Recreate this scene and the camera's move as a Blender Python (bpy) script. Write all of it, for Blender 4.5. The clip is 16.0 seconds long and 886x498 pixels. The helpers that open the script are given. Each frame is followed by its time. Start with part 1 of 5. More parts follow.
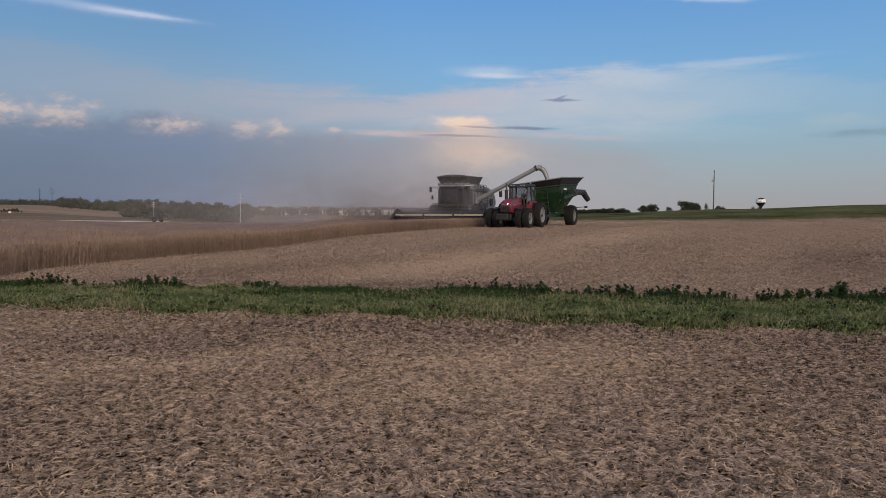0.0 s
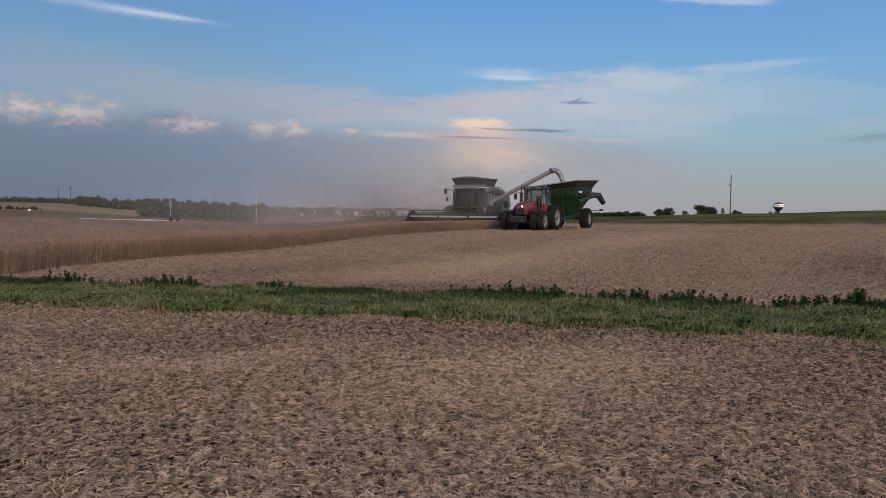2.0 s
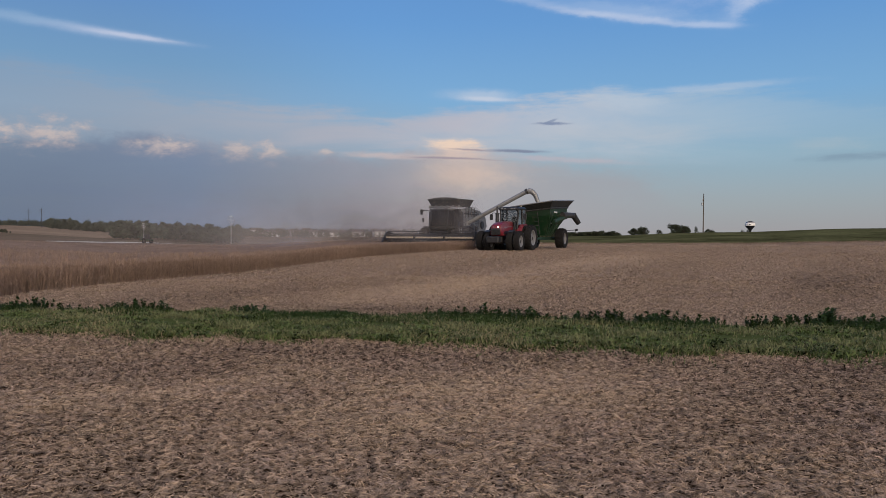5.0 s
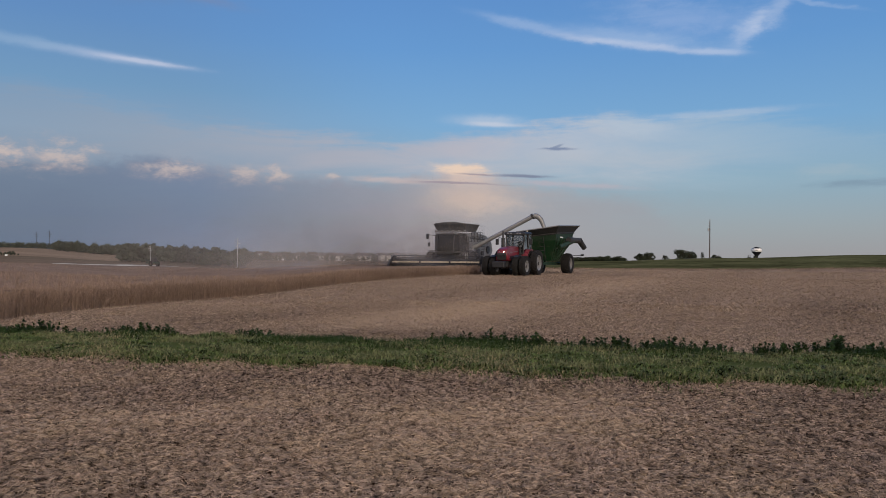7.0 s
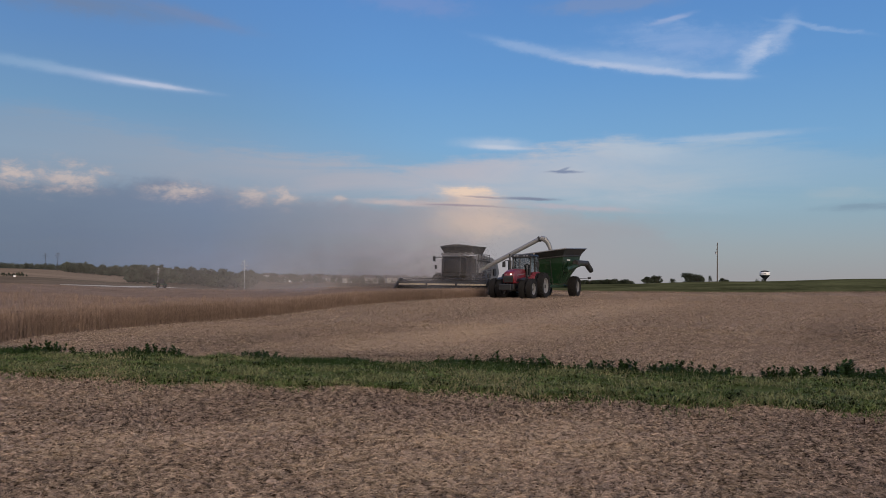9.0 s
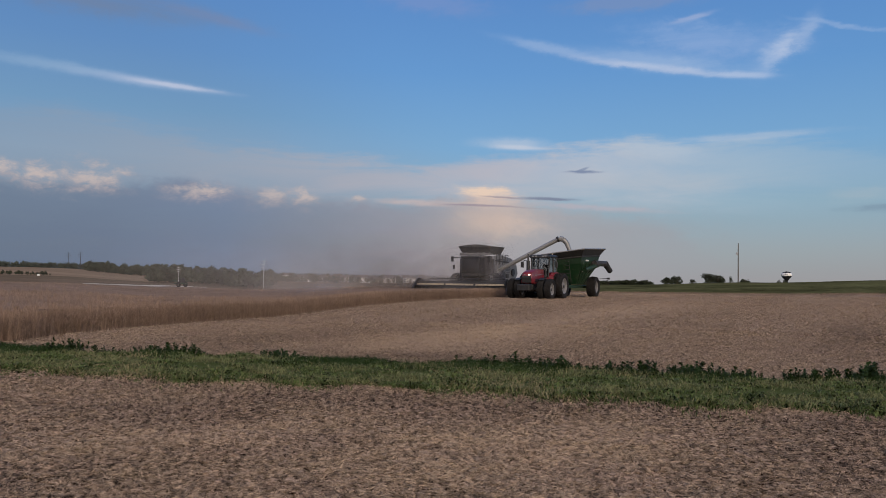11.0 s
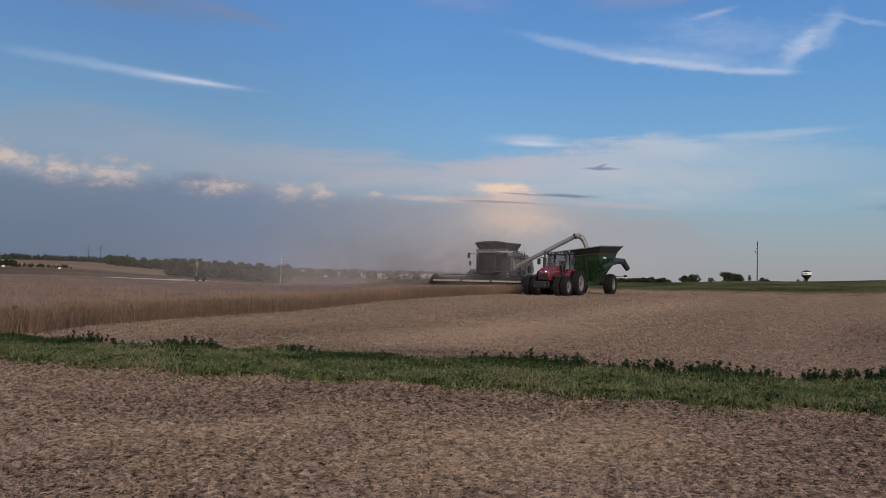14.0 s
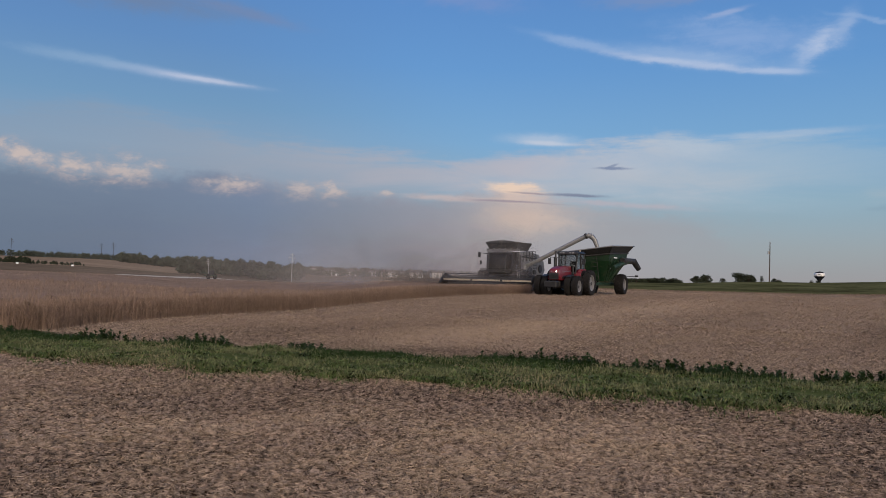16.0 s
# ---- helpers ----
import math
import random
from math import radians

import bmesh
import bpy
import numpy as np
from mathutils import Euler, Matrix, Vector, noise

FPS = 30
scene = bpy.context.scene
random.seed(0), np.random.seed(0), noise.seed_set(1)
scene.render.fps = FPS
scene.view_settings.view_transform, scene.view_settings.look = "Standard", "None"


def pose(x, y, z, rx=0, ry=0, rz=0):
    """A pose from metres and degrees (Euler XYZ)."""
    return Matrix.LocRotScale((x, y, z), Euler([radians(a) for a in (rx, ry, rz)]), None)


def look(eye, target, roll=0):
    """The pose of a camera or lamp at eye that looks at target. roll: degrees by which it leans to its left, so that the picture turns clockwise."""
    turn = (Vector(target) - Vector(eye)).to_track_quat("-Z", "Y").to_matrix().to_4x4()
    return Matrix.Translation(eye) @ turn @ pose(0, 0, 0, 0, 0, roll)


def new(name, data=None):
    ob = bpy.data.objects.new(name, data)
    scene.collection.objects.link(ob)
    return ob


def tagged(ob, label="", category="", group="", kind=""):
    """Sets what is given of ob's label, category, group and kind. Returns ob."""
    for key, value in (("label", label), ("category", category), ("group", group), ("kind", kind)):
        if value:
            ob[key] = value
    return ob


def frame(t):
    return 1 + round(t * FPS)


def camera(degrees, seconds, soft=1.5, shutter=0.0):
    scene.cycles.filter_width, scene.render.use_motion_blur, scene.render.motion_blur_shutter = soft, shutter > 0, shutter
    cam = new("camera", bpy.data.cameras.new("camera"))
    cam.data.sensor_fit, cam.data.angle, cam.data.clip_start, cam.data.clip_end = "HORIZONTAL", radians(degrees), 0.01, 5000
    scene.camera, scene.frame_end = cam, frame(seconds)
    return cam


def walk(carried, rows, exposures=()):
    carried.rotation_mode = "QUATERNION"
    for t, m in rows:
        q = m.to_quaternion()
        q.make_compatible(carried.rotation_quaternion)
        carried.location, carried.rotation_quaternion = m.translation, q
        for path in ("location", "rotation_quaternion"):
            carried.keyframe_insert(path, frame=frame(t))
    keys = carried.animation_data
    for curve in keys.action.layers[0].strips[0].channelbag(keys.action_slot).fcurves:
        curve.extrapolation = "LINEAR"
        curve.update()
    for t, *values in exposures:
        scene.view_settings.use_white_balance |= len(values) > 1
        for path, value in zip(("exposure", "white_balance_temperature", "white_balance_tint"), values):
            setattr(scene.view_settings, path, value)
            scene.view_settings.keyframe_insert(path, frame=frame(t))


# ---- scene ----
cam = camera(60.97, 16.0, soft=0.75)
walk(cam, [
    (0, pose(-0.000, -0.000, 1.700, 87.270, -0.000, 0.000)),
    (0.5, pose(0.001, 0.000, 1.700, 87.182, 0.018, 0.489)),
    (1, pose(-0.001, -0.003, 1.700, 87.168, 0.015, 0.980)),
    (1.5, pose(0.005, -0.003, 1.698, 87.210, -0.036, 1.138)),
    (2, pose(0.006, 0.009, 1.710, 87.391, -0.529, 1.119)),
    (2.5, pose(0.023, 0.025, 1.742, 87.721, -0.537, 0.730)),
    (3, pose(0.029, 0.033, 1.751, 88.007, -0.428, 0.276)),
    (3.5, pose(0.031, 0.042, 1.754, 88.166, -0.087, -0.221)),
    (4, pose(0.040, 0.040, 1.753, 88.276, 0.070, -0.653)),
    (6.5, pose(0.037, 0.057, 1.764, 90.389, -0.541, -0.402)),
    (7, pose(0.038, 0.046, 1.770, 90.799, -0.480, -0.230)),
    (7.5, pose(0.037, 0.051, 1.766, 91.363, -0.565, -0.110)),
    (8, pose(0.037, 0.050, 1.764, 91.877, -0.603, -0.048)),
    (8.5, pose(0.038, 0.047, 1.767, 92.272, -0.603, 0.089)),
    (9, pose(0.041, 0.044, 1.763, 92.503, -0.670, 0.275)),
    (11.5, pose(0.041, 0.048, 1.761, 92.481, -0.865, 1.920)),
    (12, pose(0.042, 0.046, 1.762, 92.453, -0.864, 2.087)),
    (12.5, pose(0.039, 0.049, 1.758, 92.421, -0.856, 2.288)),
    (13, pose(0.039, 0.055, 1.758, 92.396, -0.979, 2.475)),
    (13.5, pose(0.042, 0.051, 1.757, 92.295, -1.187, 2.682)),
    (14, pose(0.046, 0.057, 1.760, 92.178, -1.300, 2.903)),
    (14.5, pose(0.047, 0.052, 1.758, 92.198, -1.436, 3.101)),
    (15, pose(0.047, 0.047, 1.755, 92.156, -1.535, 3.301)),
    (15.5, pose(0.047, 0.059, 1.754, 92.141, -1.570, 3.524)),
    (16, pose(0.048, 0.055, 1.757, 92.095, -1.610, 3.695)),
], exposures=[(0, 0.04), (4.0, 0.02), (6.5, -0.03), (9.0, -0.06), (16.0, -0.05)])

# ---- sky and light ----


class S:
    """A socket of a node tree that takes part in arithmetic."""

    def __init__(self, tree, socket):
        self.tree, self.socket = tree, socket

    def op(self, kind, *others, clamp=False):
        node = self.tree.nodes.new("ShaderNodeMath")
        node.operation, node.use_clamp = kind, clamp
        for i, v in enumerate((self, *others)):
            if isinstance(v, S):
                self.tree.links.new(v.socket, node.inputs[i])
            else:
                node.inputs[i].default_value = v
        return S(self.tree, node.outputs[0])

    def __add__(self, o): return self.op("ADD", o)
    def __sub__(self, o): return self.op("SUBTRACT", o)
    def __mul__(self, o): return self.op("MULTIPLY", o)
    def __truediv__(self, o): return self.op("DIVIDE", o)

    def step(self, lo, hi):
        node = self.tree.nodes.new("ShaderNodeMapRange")
        node.interpolation_type = "SMOOTHSTEP"
        self.tree.links.new(self.socket, node.inputs[0])
        node.inputs[1].default_value, node.inputs[2].default_value = lo, hi
        return S(self.tree, node.outputs[0])


def lin(r, g, b):
    """A colour of 0 to 255 in display terms, as linear light."""
    return tuple(((c / 255 + 0.055) / 1.055) ** 2.4 if c > 10 else c / 255 / 12.92 for c in (r, g, b)) + (1.0,)


def mix_colour(tree, fac, a, b):
    node = tree.nodes.new("ShaderNodeMix")
    node.data_type = "RGBA"
    for value, socket in ((fac, node.inputs[0]), (a, node.inputs[6]), (b, node.inputs[7])):
        if isinstance(value, S):
            tree.links.new(value.socket, socket)
        else:
            socket.default_value = value
    return S(tree, node.outputs[2])


def ramp(tree, fac, stops):
    node = tree.nodes.new("ShaderNodeValToRGB")
    tree.links.new(fac.socket, node.inputs[0])
    els = node.color_ramp.elements
    while len(els) < len(stops):
        els.new(0.5)
    for e, (p, c) in zip(els, stops):
        e.position, e.color = p, c
    return S(tree, node.outputs[0])


def noise_of(tree, vector, scale, detail=4.0, rough=0.55, distortion=0.0):
    node = tree.nodes.new("ShaderNodeTexNoise")
    node.inputs["Scale"].default_value, node.inputs["Detail"].default_value = scale, detail
    node.inputs["Roughness"].default_value, node.inputs["Distortion"].default_value = rough, distortion
    tree.links.new(vector.socket, node.inputs["Vector"])
    return S(tree, node.outputs["Fac"])


SUN_AZ, SUN_EL = 160.0, 16.0          # degrees clockwise from the way ahead, and above the horizon

world = bpy.data.worlds.new("evening_sky")
scene.world = world
world.use_nodes = True
wt = world.node_tree
wt.nodes.clear()
w_out = wt.nodes.new("ShaderNodeOutputWorld")
w_bg = wt.nodes.new("ShaderNodeBackground")
wt.links.new(w_bg.outputs[0], w_out.inputs[0])
sky = wt.nodes.new("ShaderNodeTexSky")
sky.sky_type, sky.sun_disc = "NISHITA", False
sky.sun_elevation, sky.sun_rotation = radians(SUN_EL), radians(SUN_AZ)
sky.dust_density = 2.0
coord = wt.nodes.new("ShaderNodeTexCoord")
sep = wt.nodes.new("ShaderNodeSeparateXYZ")
wt.links.new(coord.outputs["Generated"], sep.inputs[0])
dx, dy, dz = (S(wt, sep.outputs[i]) for i in range(3))
AZ = dx.op("ARCTAN2", dy) * 57.29578
EL = dz.op("ARCSINE") * 57.29578


def sky_vector(along, up):
    node = wt.nodes.new("ShaderNodeCombineXYZ")
    wt.links.new((AZ * along).socket, node.inputs[0])
    wt.links.new((EL * up).socket, node.inputs[1])
    return S(wt, node.outputs[0])


WISP = noise_of(wt, sky_vector(0.09, 0.55), 1.0, 5.0, 0.6, 0.6)
PUFF = noise_of(wt, sky_vector(0.8, 1.3), 1.0, 5.0, 0.6, 0.3)
FINE = noise_of(wt, sky_vector(0.35, 2.6), 1.0, 4.0, 0.6, 0.4)
WARP_A = noise_of(wt, sky_vector(0.5, 0.9), 1.0, 5.0, 0.65)
WARP_E = noise_of(wt, sky_vector(0.42, 0.8), 1.3, 5.0, 0.65, 0.5)
BROAD = noise_of(wt, sky_vector(0.05, 0.12), 1.0, 3.0, 0.5)

E22 = (EL / 24.0).op("ADD", 0.0, clamp=True)
clear_side = ramp(wt, E22, [(0.0, lin(164, 161, 164)), (0.10, lin(155, 166, 175)), (0.25, lin(138, 172, 194)),
                            (0.42, lin(118, 168, 212)), (0.65, lin(97, 152, 211)), (0.9, lin(86, 138, 204)), (1.0, lin(82, 132, 198))])
bank_side = ramp(wt, E22, [(0.0, lin(103, 113, 130)), (0.12, lin(101, 116, 138)), (0.24, lin(120, 138, 162)),
                           (0.36, lin(132, 158, 186)), (0.5, lin(108, 150, 190)), (0.68, lin(92, 138, 193)), (1.0, lin(78, 122, 184))])
air = mix_colour(wt, (AZ + EL * 0.9 + (BROAD - 0.5) * 10.0).step(-12.0, 12.0), bank_side, clear_side)
# the evening side of the sky, round the low sun, is much brighter
west = (AZ.op("ABSOLUTE")).step(70.0, 150.0)
glow = wt.nodes.new("ShaderNodeMix")
glow.data_type, glow.blend_type = "RGBA", "ADD"
wt.links.new(west.socket, glow.inputs[0])
wt.links.new(air.socket, glow.inputs[6])
glow.inputs[7].default_value = (1.15, 0.86, 0.58, 1)
sky_part = wt.nodes.new("ShaderNodeMix")
sky_part.data_type = "RGBA"
sky_part.inputs[0].default_value = 0.12
scaled = wt.nodes.new("ShaderNodeMix")
scaled.data_type, scaled.blend_type = "RGBA", "MULTIPLY"
scaled.inputs[0].default_value = 1.0
scaled.inputs[7].default_value = (0.12, 0.12, 0.12, 1)
wt.links.new(sky.outputs[0], scaled.inputs[6])
wt.links.new(glow.outputs[2], sky_part.inputs[6])
wt.links.new(scaled.outputs[2], sky_part.inputs[7])
CLOUDED = S(wt, sky_part.outputs[2])


def cloud(az, el, half_az, half_el, colour, amount, tilt=0.0, grain=WISP, rough=0.7, hard=0.5):
    """A bank of cloud round a direction in the sky, worn by a noise."""
    global CLOUDED
    c, s = math.cos(radians(tilt)), math.sin(radians(tilt))
    a = AZ - az + (WARP_A - 0.5) * (half_az * 2.6 * rough)
    e = EL - el + (WARP_E - 0.5) * (half_el * 3.4 * rough)
    u = (a * c + e * s) / half_az
    v = (e * c - a * s) / half_el
    body = (u * u + v * v) * -1.0
    body = body.op("EXPONENT") * ((grain - 0.5) * (4.0 * rough) + 1.0)
    CLOUDED = mix_colour(wt, body.step(0.06, 0.5 + hard) * amount, CLOUDED, lin(*colour))


PEACH, SLATE = (234, 208, 188), (118, 124, 148)
AZ_FAC = ((AZ + 45.0) / 90.0).op("ADD", 0.0, clamp=True)


def along(stops):
    """A value that changes with the direction: pairs of degrees and the value there."""
    return ramp(wt, AZ_FAC, [((a + 45.0) / 90.0, (v / 30.0,) * 3 + (1,)) for a, v in stops]) * 30.0


def along_colour(stops):
    return ramp(wt, AZ_FAC, [((a + 45.0) / 90.0, lin(*c)) for a, c in stops])


# thin veil across the middle of the sky, with a worn upper edge
veil_top = along([(-38, 9.8), (-29, 11.6), (-24, 11.0), (-19, 10.1), (-10, 9.5), (-3.5, 9.0), (0.5, 9.8), (4, 9.9), (9, 10.4), (13, 11.2), (16, 10.7), (21, 10.8), (26, 9.8), (34, 7.8)])
veil_much = along([(-38, 8), (-28, 13), (-20, 20), (-10, 24), (0, 24), (8, 23), (15, 20), (22, 14), (28, 9), (36, 6)]) / 30.0
veil_tint = along_colour([(-38, (136, 152, 172)), (-22, (152, 162, 178)), (-8, (172, 174, 186)), (2, (186, 184, 194)), (10, (190, 194, 204)), (20, (174, 190, 204)), (34, (158, 182, 200))])
worn = (WISP - 0.5) * 2.6 + (FINE - 0.5) * 1.3 + (PUFF - 0.5) * 0.8
veil = (veil_top - EL + worn).step(-0.3, 1.2) * veil_much * ((BROAD - 0.5) * 0.6 + 1.0) * ((WISP - 0.5) * 1.3 + 1.0)
CLOUDED = mix_colour(wt, veil.op("ADD", 0.0, clamp=True) * (EL + (WISP - 0.5) * 3.0).step(4.5, 8.0), CLOUDED, veil_tint)
# grey bank low down on the crop side, mauve towards the machines
bank_top = along([(-40, 7.3), (-30, 6.7), (-25, 6.9), (-21, 7.4), (-16, 6.7), (-10, 6.2), (-4, 6.2), (1, 6.9), (5, 6.3), (10, 5.8), (15, 4.6), (20, 1.0)])
bank_much = along([(-40, 21), (-20, 22), (-8, 21), (2, 22), (6, 19), (11, 14), (16, 9), (22, 4)]) / 30.0
bank_tint = along_colour([(-40, (104, 120, 142)), (-26, (108, 122, 146)), (-18, (116, 130, 156)), (-11, (134, 140, 156)), (-4, (154, 150, 160)), (2, (182, 170, 170)), (7, (174, 166, 170)), (16, (160, 160, 167))])
bank = (bank_top - EL + (PUFF - 0.5) * 1.5 + (WISP - 0.5) * 1.0).step(-0.3, 1.1) * bank_much * ((WISP - 0.5) * 0.7 + 1.0)
CLOUDED = mix_colour(wt, bank.op("ADD", 0.0, clamp=True), CLOUDED, bank_tint)
cloud(3.4, 10.45, 3.0, 0.5, (188, 200, 218), 0.6, -2, WISP, 0.25)
cloud(3.9, 10.2, 2.2, 0.2, (206, 210, 222), 0.6, -3, FINE, 0.2)
cloud(20.3, 10.5, 5.2, 0.3, (182, 196, 214), 0.5, 1, FINE, 0.3)
cloud(14.5, 9.8, 3.0, 0.7, (186, 198, 212), 0.5, -8, WISP, 0.4)
cloud(10, 7.3, 12, 0.9, (176, 186, 198), 0.45, 0, rough=0.4)
cloud(7, 3.2, 12, 2.6, (160, 160, 166), 0.8, 0, WISP, 0.25, 0.8)
# high streaks
cloud(-24.2, 13.72, 5.6, 0.36, (176, 192, 220), 0.55, -3.2, WISP, 0.2, 0.6)
cloud(-21.6, 13.6, 3.6, 0.19, (200, 206, 226), 0.65, -3.4, FINE, 0.22, 0.6)
cloud(-30, 14.1, 4.0, 0.4, (146, 176, 208), 0.5, -2, WISP, 0.4)
cloud(6.5, 17.3, 4.2, 0.4, (156, 182, 220), 0.6, -12.5, WISP, 0.25)
cloud(14.0, 15.72, 6.4, 0.3, (206, 212, 230), 0.72, -9.5, FINE, 0.18, 0.7)
cloud(14.4, 16.05, 6.4, 0.7, (164, 188, 222), 0.62, -9.5, WISP, 0.3, 0.7)
cloud(20.2, 14.75, 2.2, 0.24, (188, 202, 228), 0.55, -6, FINE, 0.25)
cloud(17.5, 17.4, 6.0, 1.4, (142, 172, 217), 0.75, -6, WISP, 0.5, 0.8)
cloud(22.4, 16.1, 2.3, 1.0, (178, 196, 226), 0.6, 38, WISP, 0.5, 0.8)
cloud(22.9, 16.5, 1.2, 0.6, (192, 204, 228), 0.5, 30, FINE, 0.6, 0.8)
cloud(24.2, 17.3, 1.3, 0.6, (170, 190, 222), 0.5, 60, WISP, 0.4, 0.7)
cloud(26.3, 17.35, 3.0, 0.18, (150, 178, 218), 0.55, -16, FINE, 0.3)
cloud(16.6, 18.9, 1.6, 0.2, (168, 182, 216), 0.55, 10, FINE, 0.3)
cloud(-27, 18.6, 8.5, 1.1, (116, 132, 160), 0.7, -1, WISP, 0.4, 0.7)
cloud(-19, 18.5, 4.5, 0.5, (124, 138, 172), 0.5, -8, WISP, 0.3, 0.7)
cloud(-3, 20.6, 5, 0.8, (128, 150, 200), 0.5, -4, WISP, 0.5)
cloud(12, 20.2, 5, 0.6, (132, 148, 184), 0.5, 0, WISP, 0.5)
# the lit heads over the bank, each with a greyer foot
for az_c, el_c, wide, high, shade in ((-33.4, 7.25, 1.8, 0.95, 0.72), (-30.2, 6.7, 2.0, 0.95, 0.66), (-27.1, 6.75, 2.5, 1.15, 0.58), (-19.6, 6.25, 2.9, 0.72, 0.56),
                                      (-14.9, 6.1, 1.4, 0.75, 0.5), (-12.5, 6.15, 1.4, 0.9, 0.58), (-8.4, 6.2, 0.7, 0.3, 0.5)):
    cloud(az_c, el_c, wide, high, (186, 172, 172), shade, 2, PUFF, 0.8, 0.85)
    cloud(az_c + wide * 0.1, el_c + high * 0.15, wide * 0.7, high * 0.6, (218, 200, 190), shade * 0.75, 2, PUFF, 1.1, 0.8)
cloud(-3.6, 6.0, 3.2, 0.26, (206, 186, 182), 0.6, -2, FINE, 0.4)
cloud(2.2, 4.6, 3.4, 1.3, (204, 182, 172), 0.8, 0, WISP, 0.12, 0.9)
cloud(2.0, 6.25, 3.0, 0.75, (216, 192, 180), 0.8, -3, FINE, 0.35, 0.7)
cloud(1.6, 6.85, 2.2, 0.42, PEACH, 0.95, -4, FINE, 0.5, 0.5)
cloud(3.0, 4.4, 4.4, 1.5, (218, 194, 178), 0.5, 0, PUFF, 0.4, 0.95)
cloud(9.5, 5.7, 5.0, 0.24, (190, 178, 186), 0.55, -4, FINE, 0.4)
cloud(6.2, 6.35, 2.4, 0.13, SLATE, 0.8, -2, FINE, 0.4, 0.4)
cloud(2.9, 6.45, 1.6, 0.08, (150, 140, 152), 0.7, -4, FINE, 0.4, 0.4)
cloud(0.6, 5.85, 2.6, 0.09, (150, 140, 152), 0.7, -1, FINE, 0.4, 0.4)
cloud(3.4, 5.75, 2.2, 0.07, (160, 148, 156), 0.6, -3, FINE, 0.4, 0.4)
cloud(8.9, 8.35, 1.3, 0.12, (120, 134, 164), 0.85, 0, FINE, 0.5, 0.4)
cloud(8.8, 8.52, 0.5, 0.1, (126, 140, 168), 0.7, 20, FINE, 0.4, 0.4)
cloud(29.8, 5.3, 3.4, 0.3, (124, 146, 166), 0.6, 0, FINE, 0.4)
cloud(27.5, 6.2, 3, 0.5, (170, 184, 194), 0.5, 0, WISP, 0.4)
wt.links.new(CLOUDED.socket, w_bg.inputs["Color"])
w_bg.inputs["Strength"].default_value = 1.0

sun = new("sun", bpy.data.lights.new("sun", "SUN"))
sun.data.energy, sun.data.angle, sun.data.color = 1.3, radians(12), (1.0, 0.82, 0.62)
_a, _e = radians(SUN_AZ), radians(SUN_EL)
sun.matrix_world = look((60 * math.sin(_a) * math.cos(_e), 60 * math.cos(_a) * math.cos(_e), 60 * math.sin(_e)), (0, 0, 0))

# ---- materials ----


def material(name, colour, rough=0.6, metal=0.0, vary=0.15, scale=3.0, stretch=(1, 1, 1), bump=0.0, bump_scale=40.0, island=0.0, piece=0.0, dust=0.0, dust_colour=(0.24, 0.2, 0.16), gloss=0.5):
    """A plain surface with blotches at two scales; island and piece: how far single pieces differ in lightness; dust: a layer of field dust, patchy."""
    mat = bpy.data.materials.new(name)
    mat.use_nodes = True
    t = mat.node_tree
    bsdf = t.nodes["Principled BSDF"]
    bsdf.inputs["Roughness"].default_value, bsdf.inputs["Metallic"].default_value = rough, metal
    bsdf.inputs["Specular IOR Level"].default_value = gloss
    geo = t.nodes.new("ShaderNodeTexCoord")
    mp = t.nodes.new("ShaderNodeMapping")
    mp.inputs["Scale"].default_value = stretch
    t.links.new(geo.outputs["Object"], mp.inputs[0])
    at = S(t, mp.outputs[0])
    value = (noise_of(t, at, scale, 4) - 0.5) * (2.4 * vary) + (noise_of(t, at, scale * 9, 3) - 0.5) * (1.4 * vary) + 1.0
    if island:
        g = t.nodes.new("ShaderNodeNewGeometry")
        value = value + (S(t, g.outputs["Random Per Island"]) - 0.5) * (2 * island)
    if piece:
        g = t.nodes.new("ShaderNodeObjectInfo")
        value = value + (S(t, g.outputs["Random"]) - 0.5) * (2 * piece)
    hsv = t.nodes.new("ShaderNodeHueSaturation")
    hsv.inputs["Color"].default_value = (*colour, 1)
    t.links.new(value.socket, hsv.inputs["Value"])
    out = S(t, hsv.outputs[0])
    if dust:
        out = mix_colour(t, noise_of(t, at, scale * 2.2, 5, 0.65).step(0.62 - dust * 0.5, 0.9 - dust * 0.3), out, (*dust_colour, 1))
    t.links.new(out.socket, bsdf.inputs["Base Color"])
    if bump:
        b = t.nodes.new("ShaderNodeBump")
        b.inputs["Strength"].default_value, b.inputs["Distance"].default_value = bump, 0.02
        t.links.new(noise_of(t, at, bump_scale, 4).socket, b.inputs["Height"])
        t.links.new(b.outputs[0], bsdf.inputs["Normal"])
    return mat


PASS = 24.0      # degrees: the way the machines drive, off the way ahead


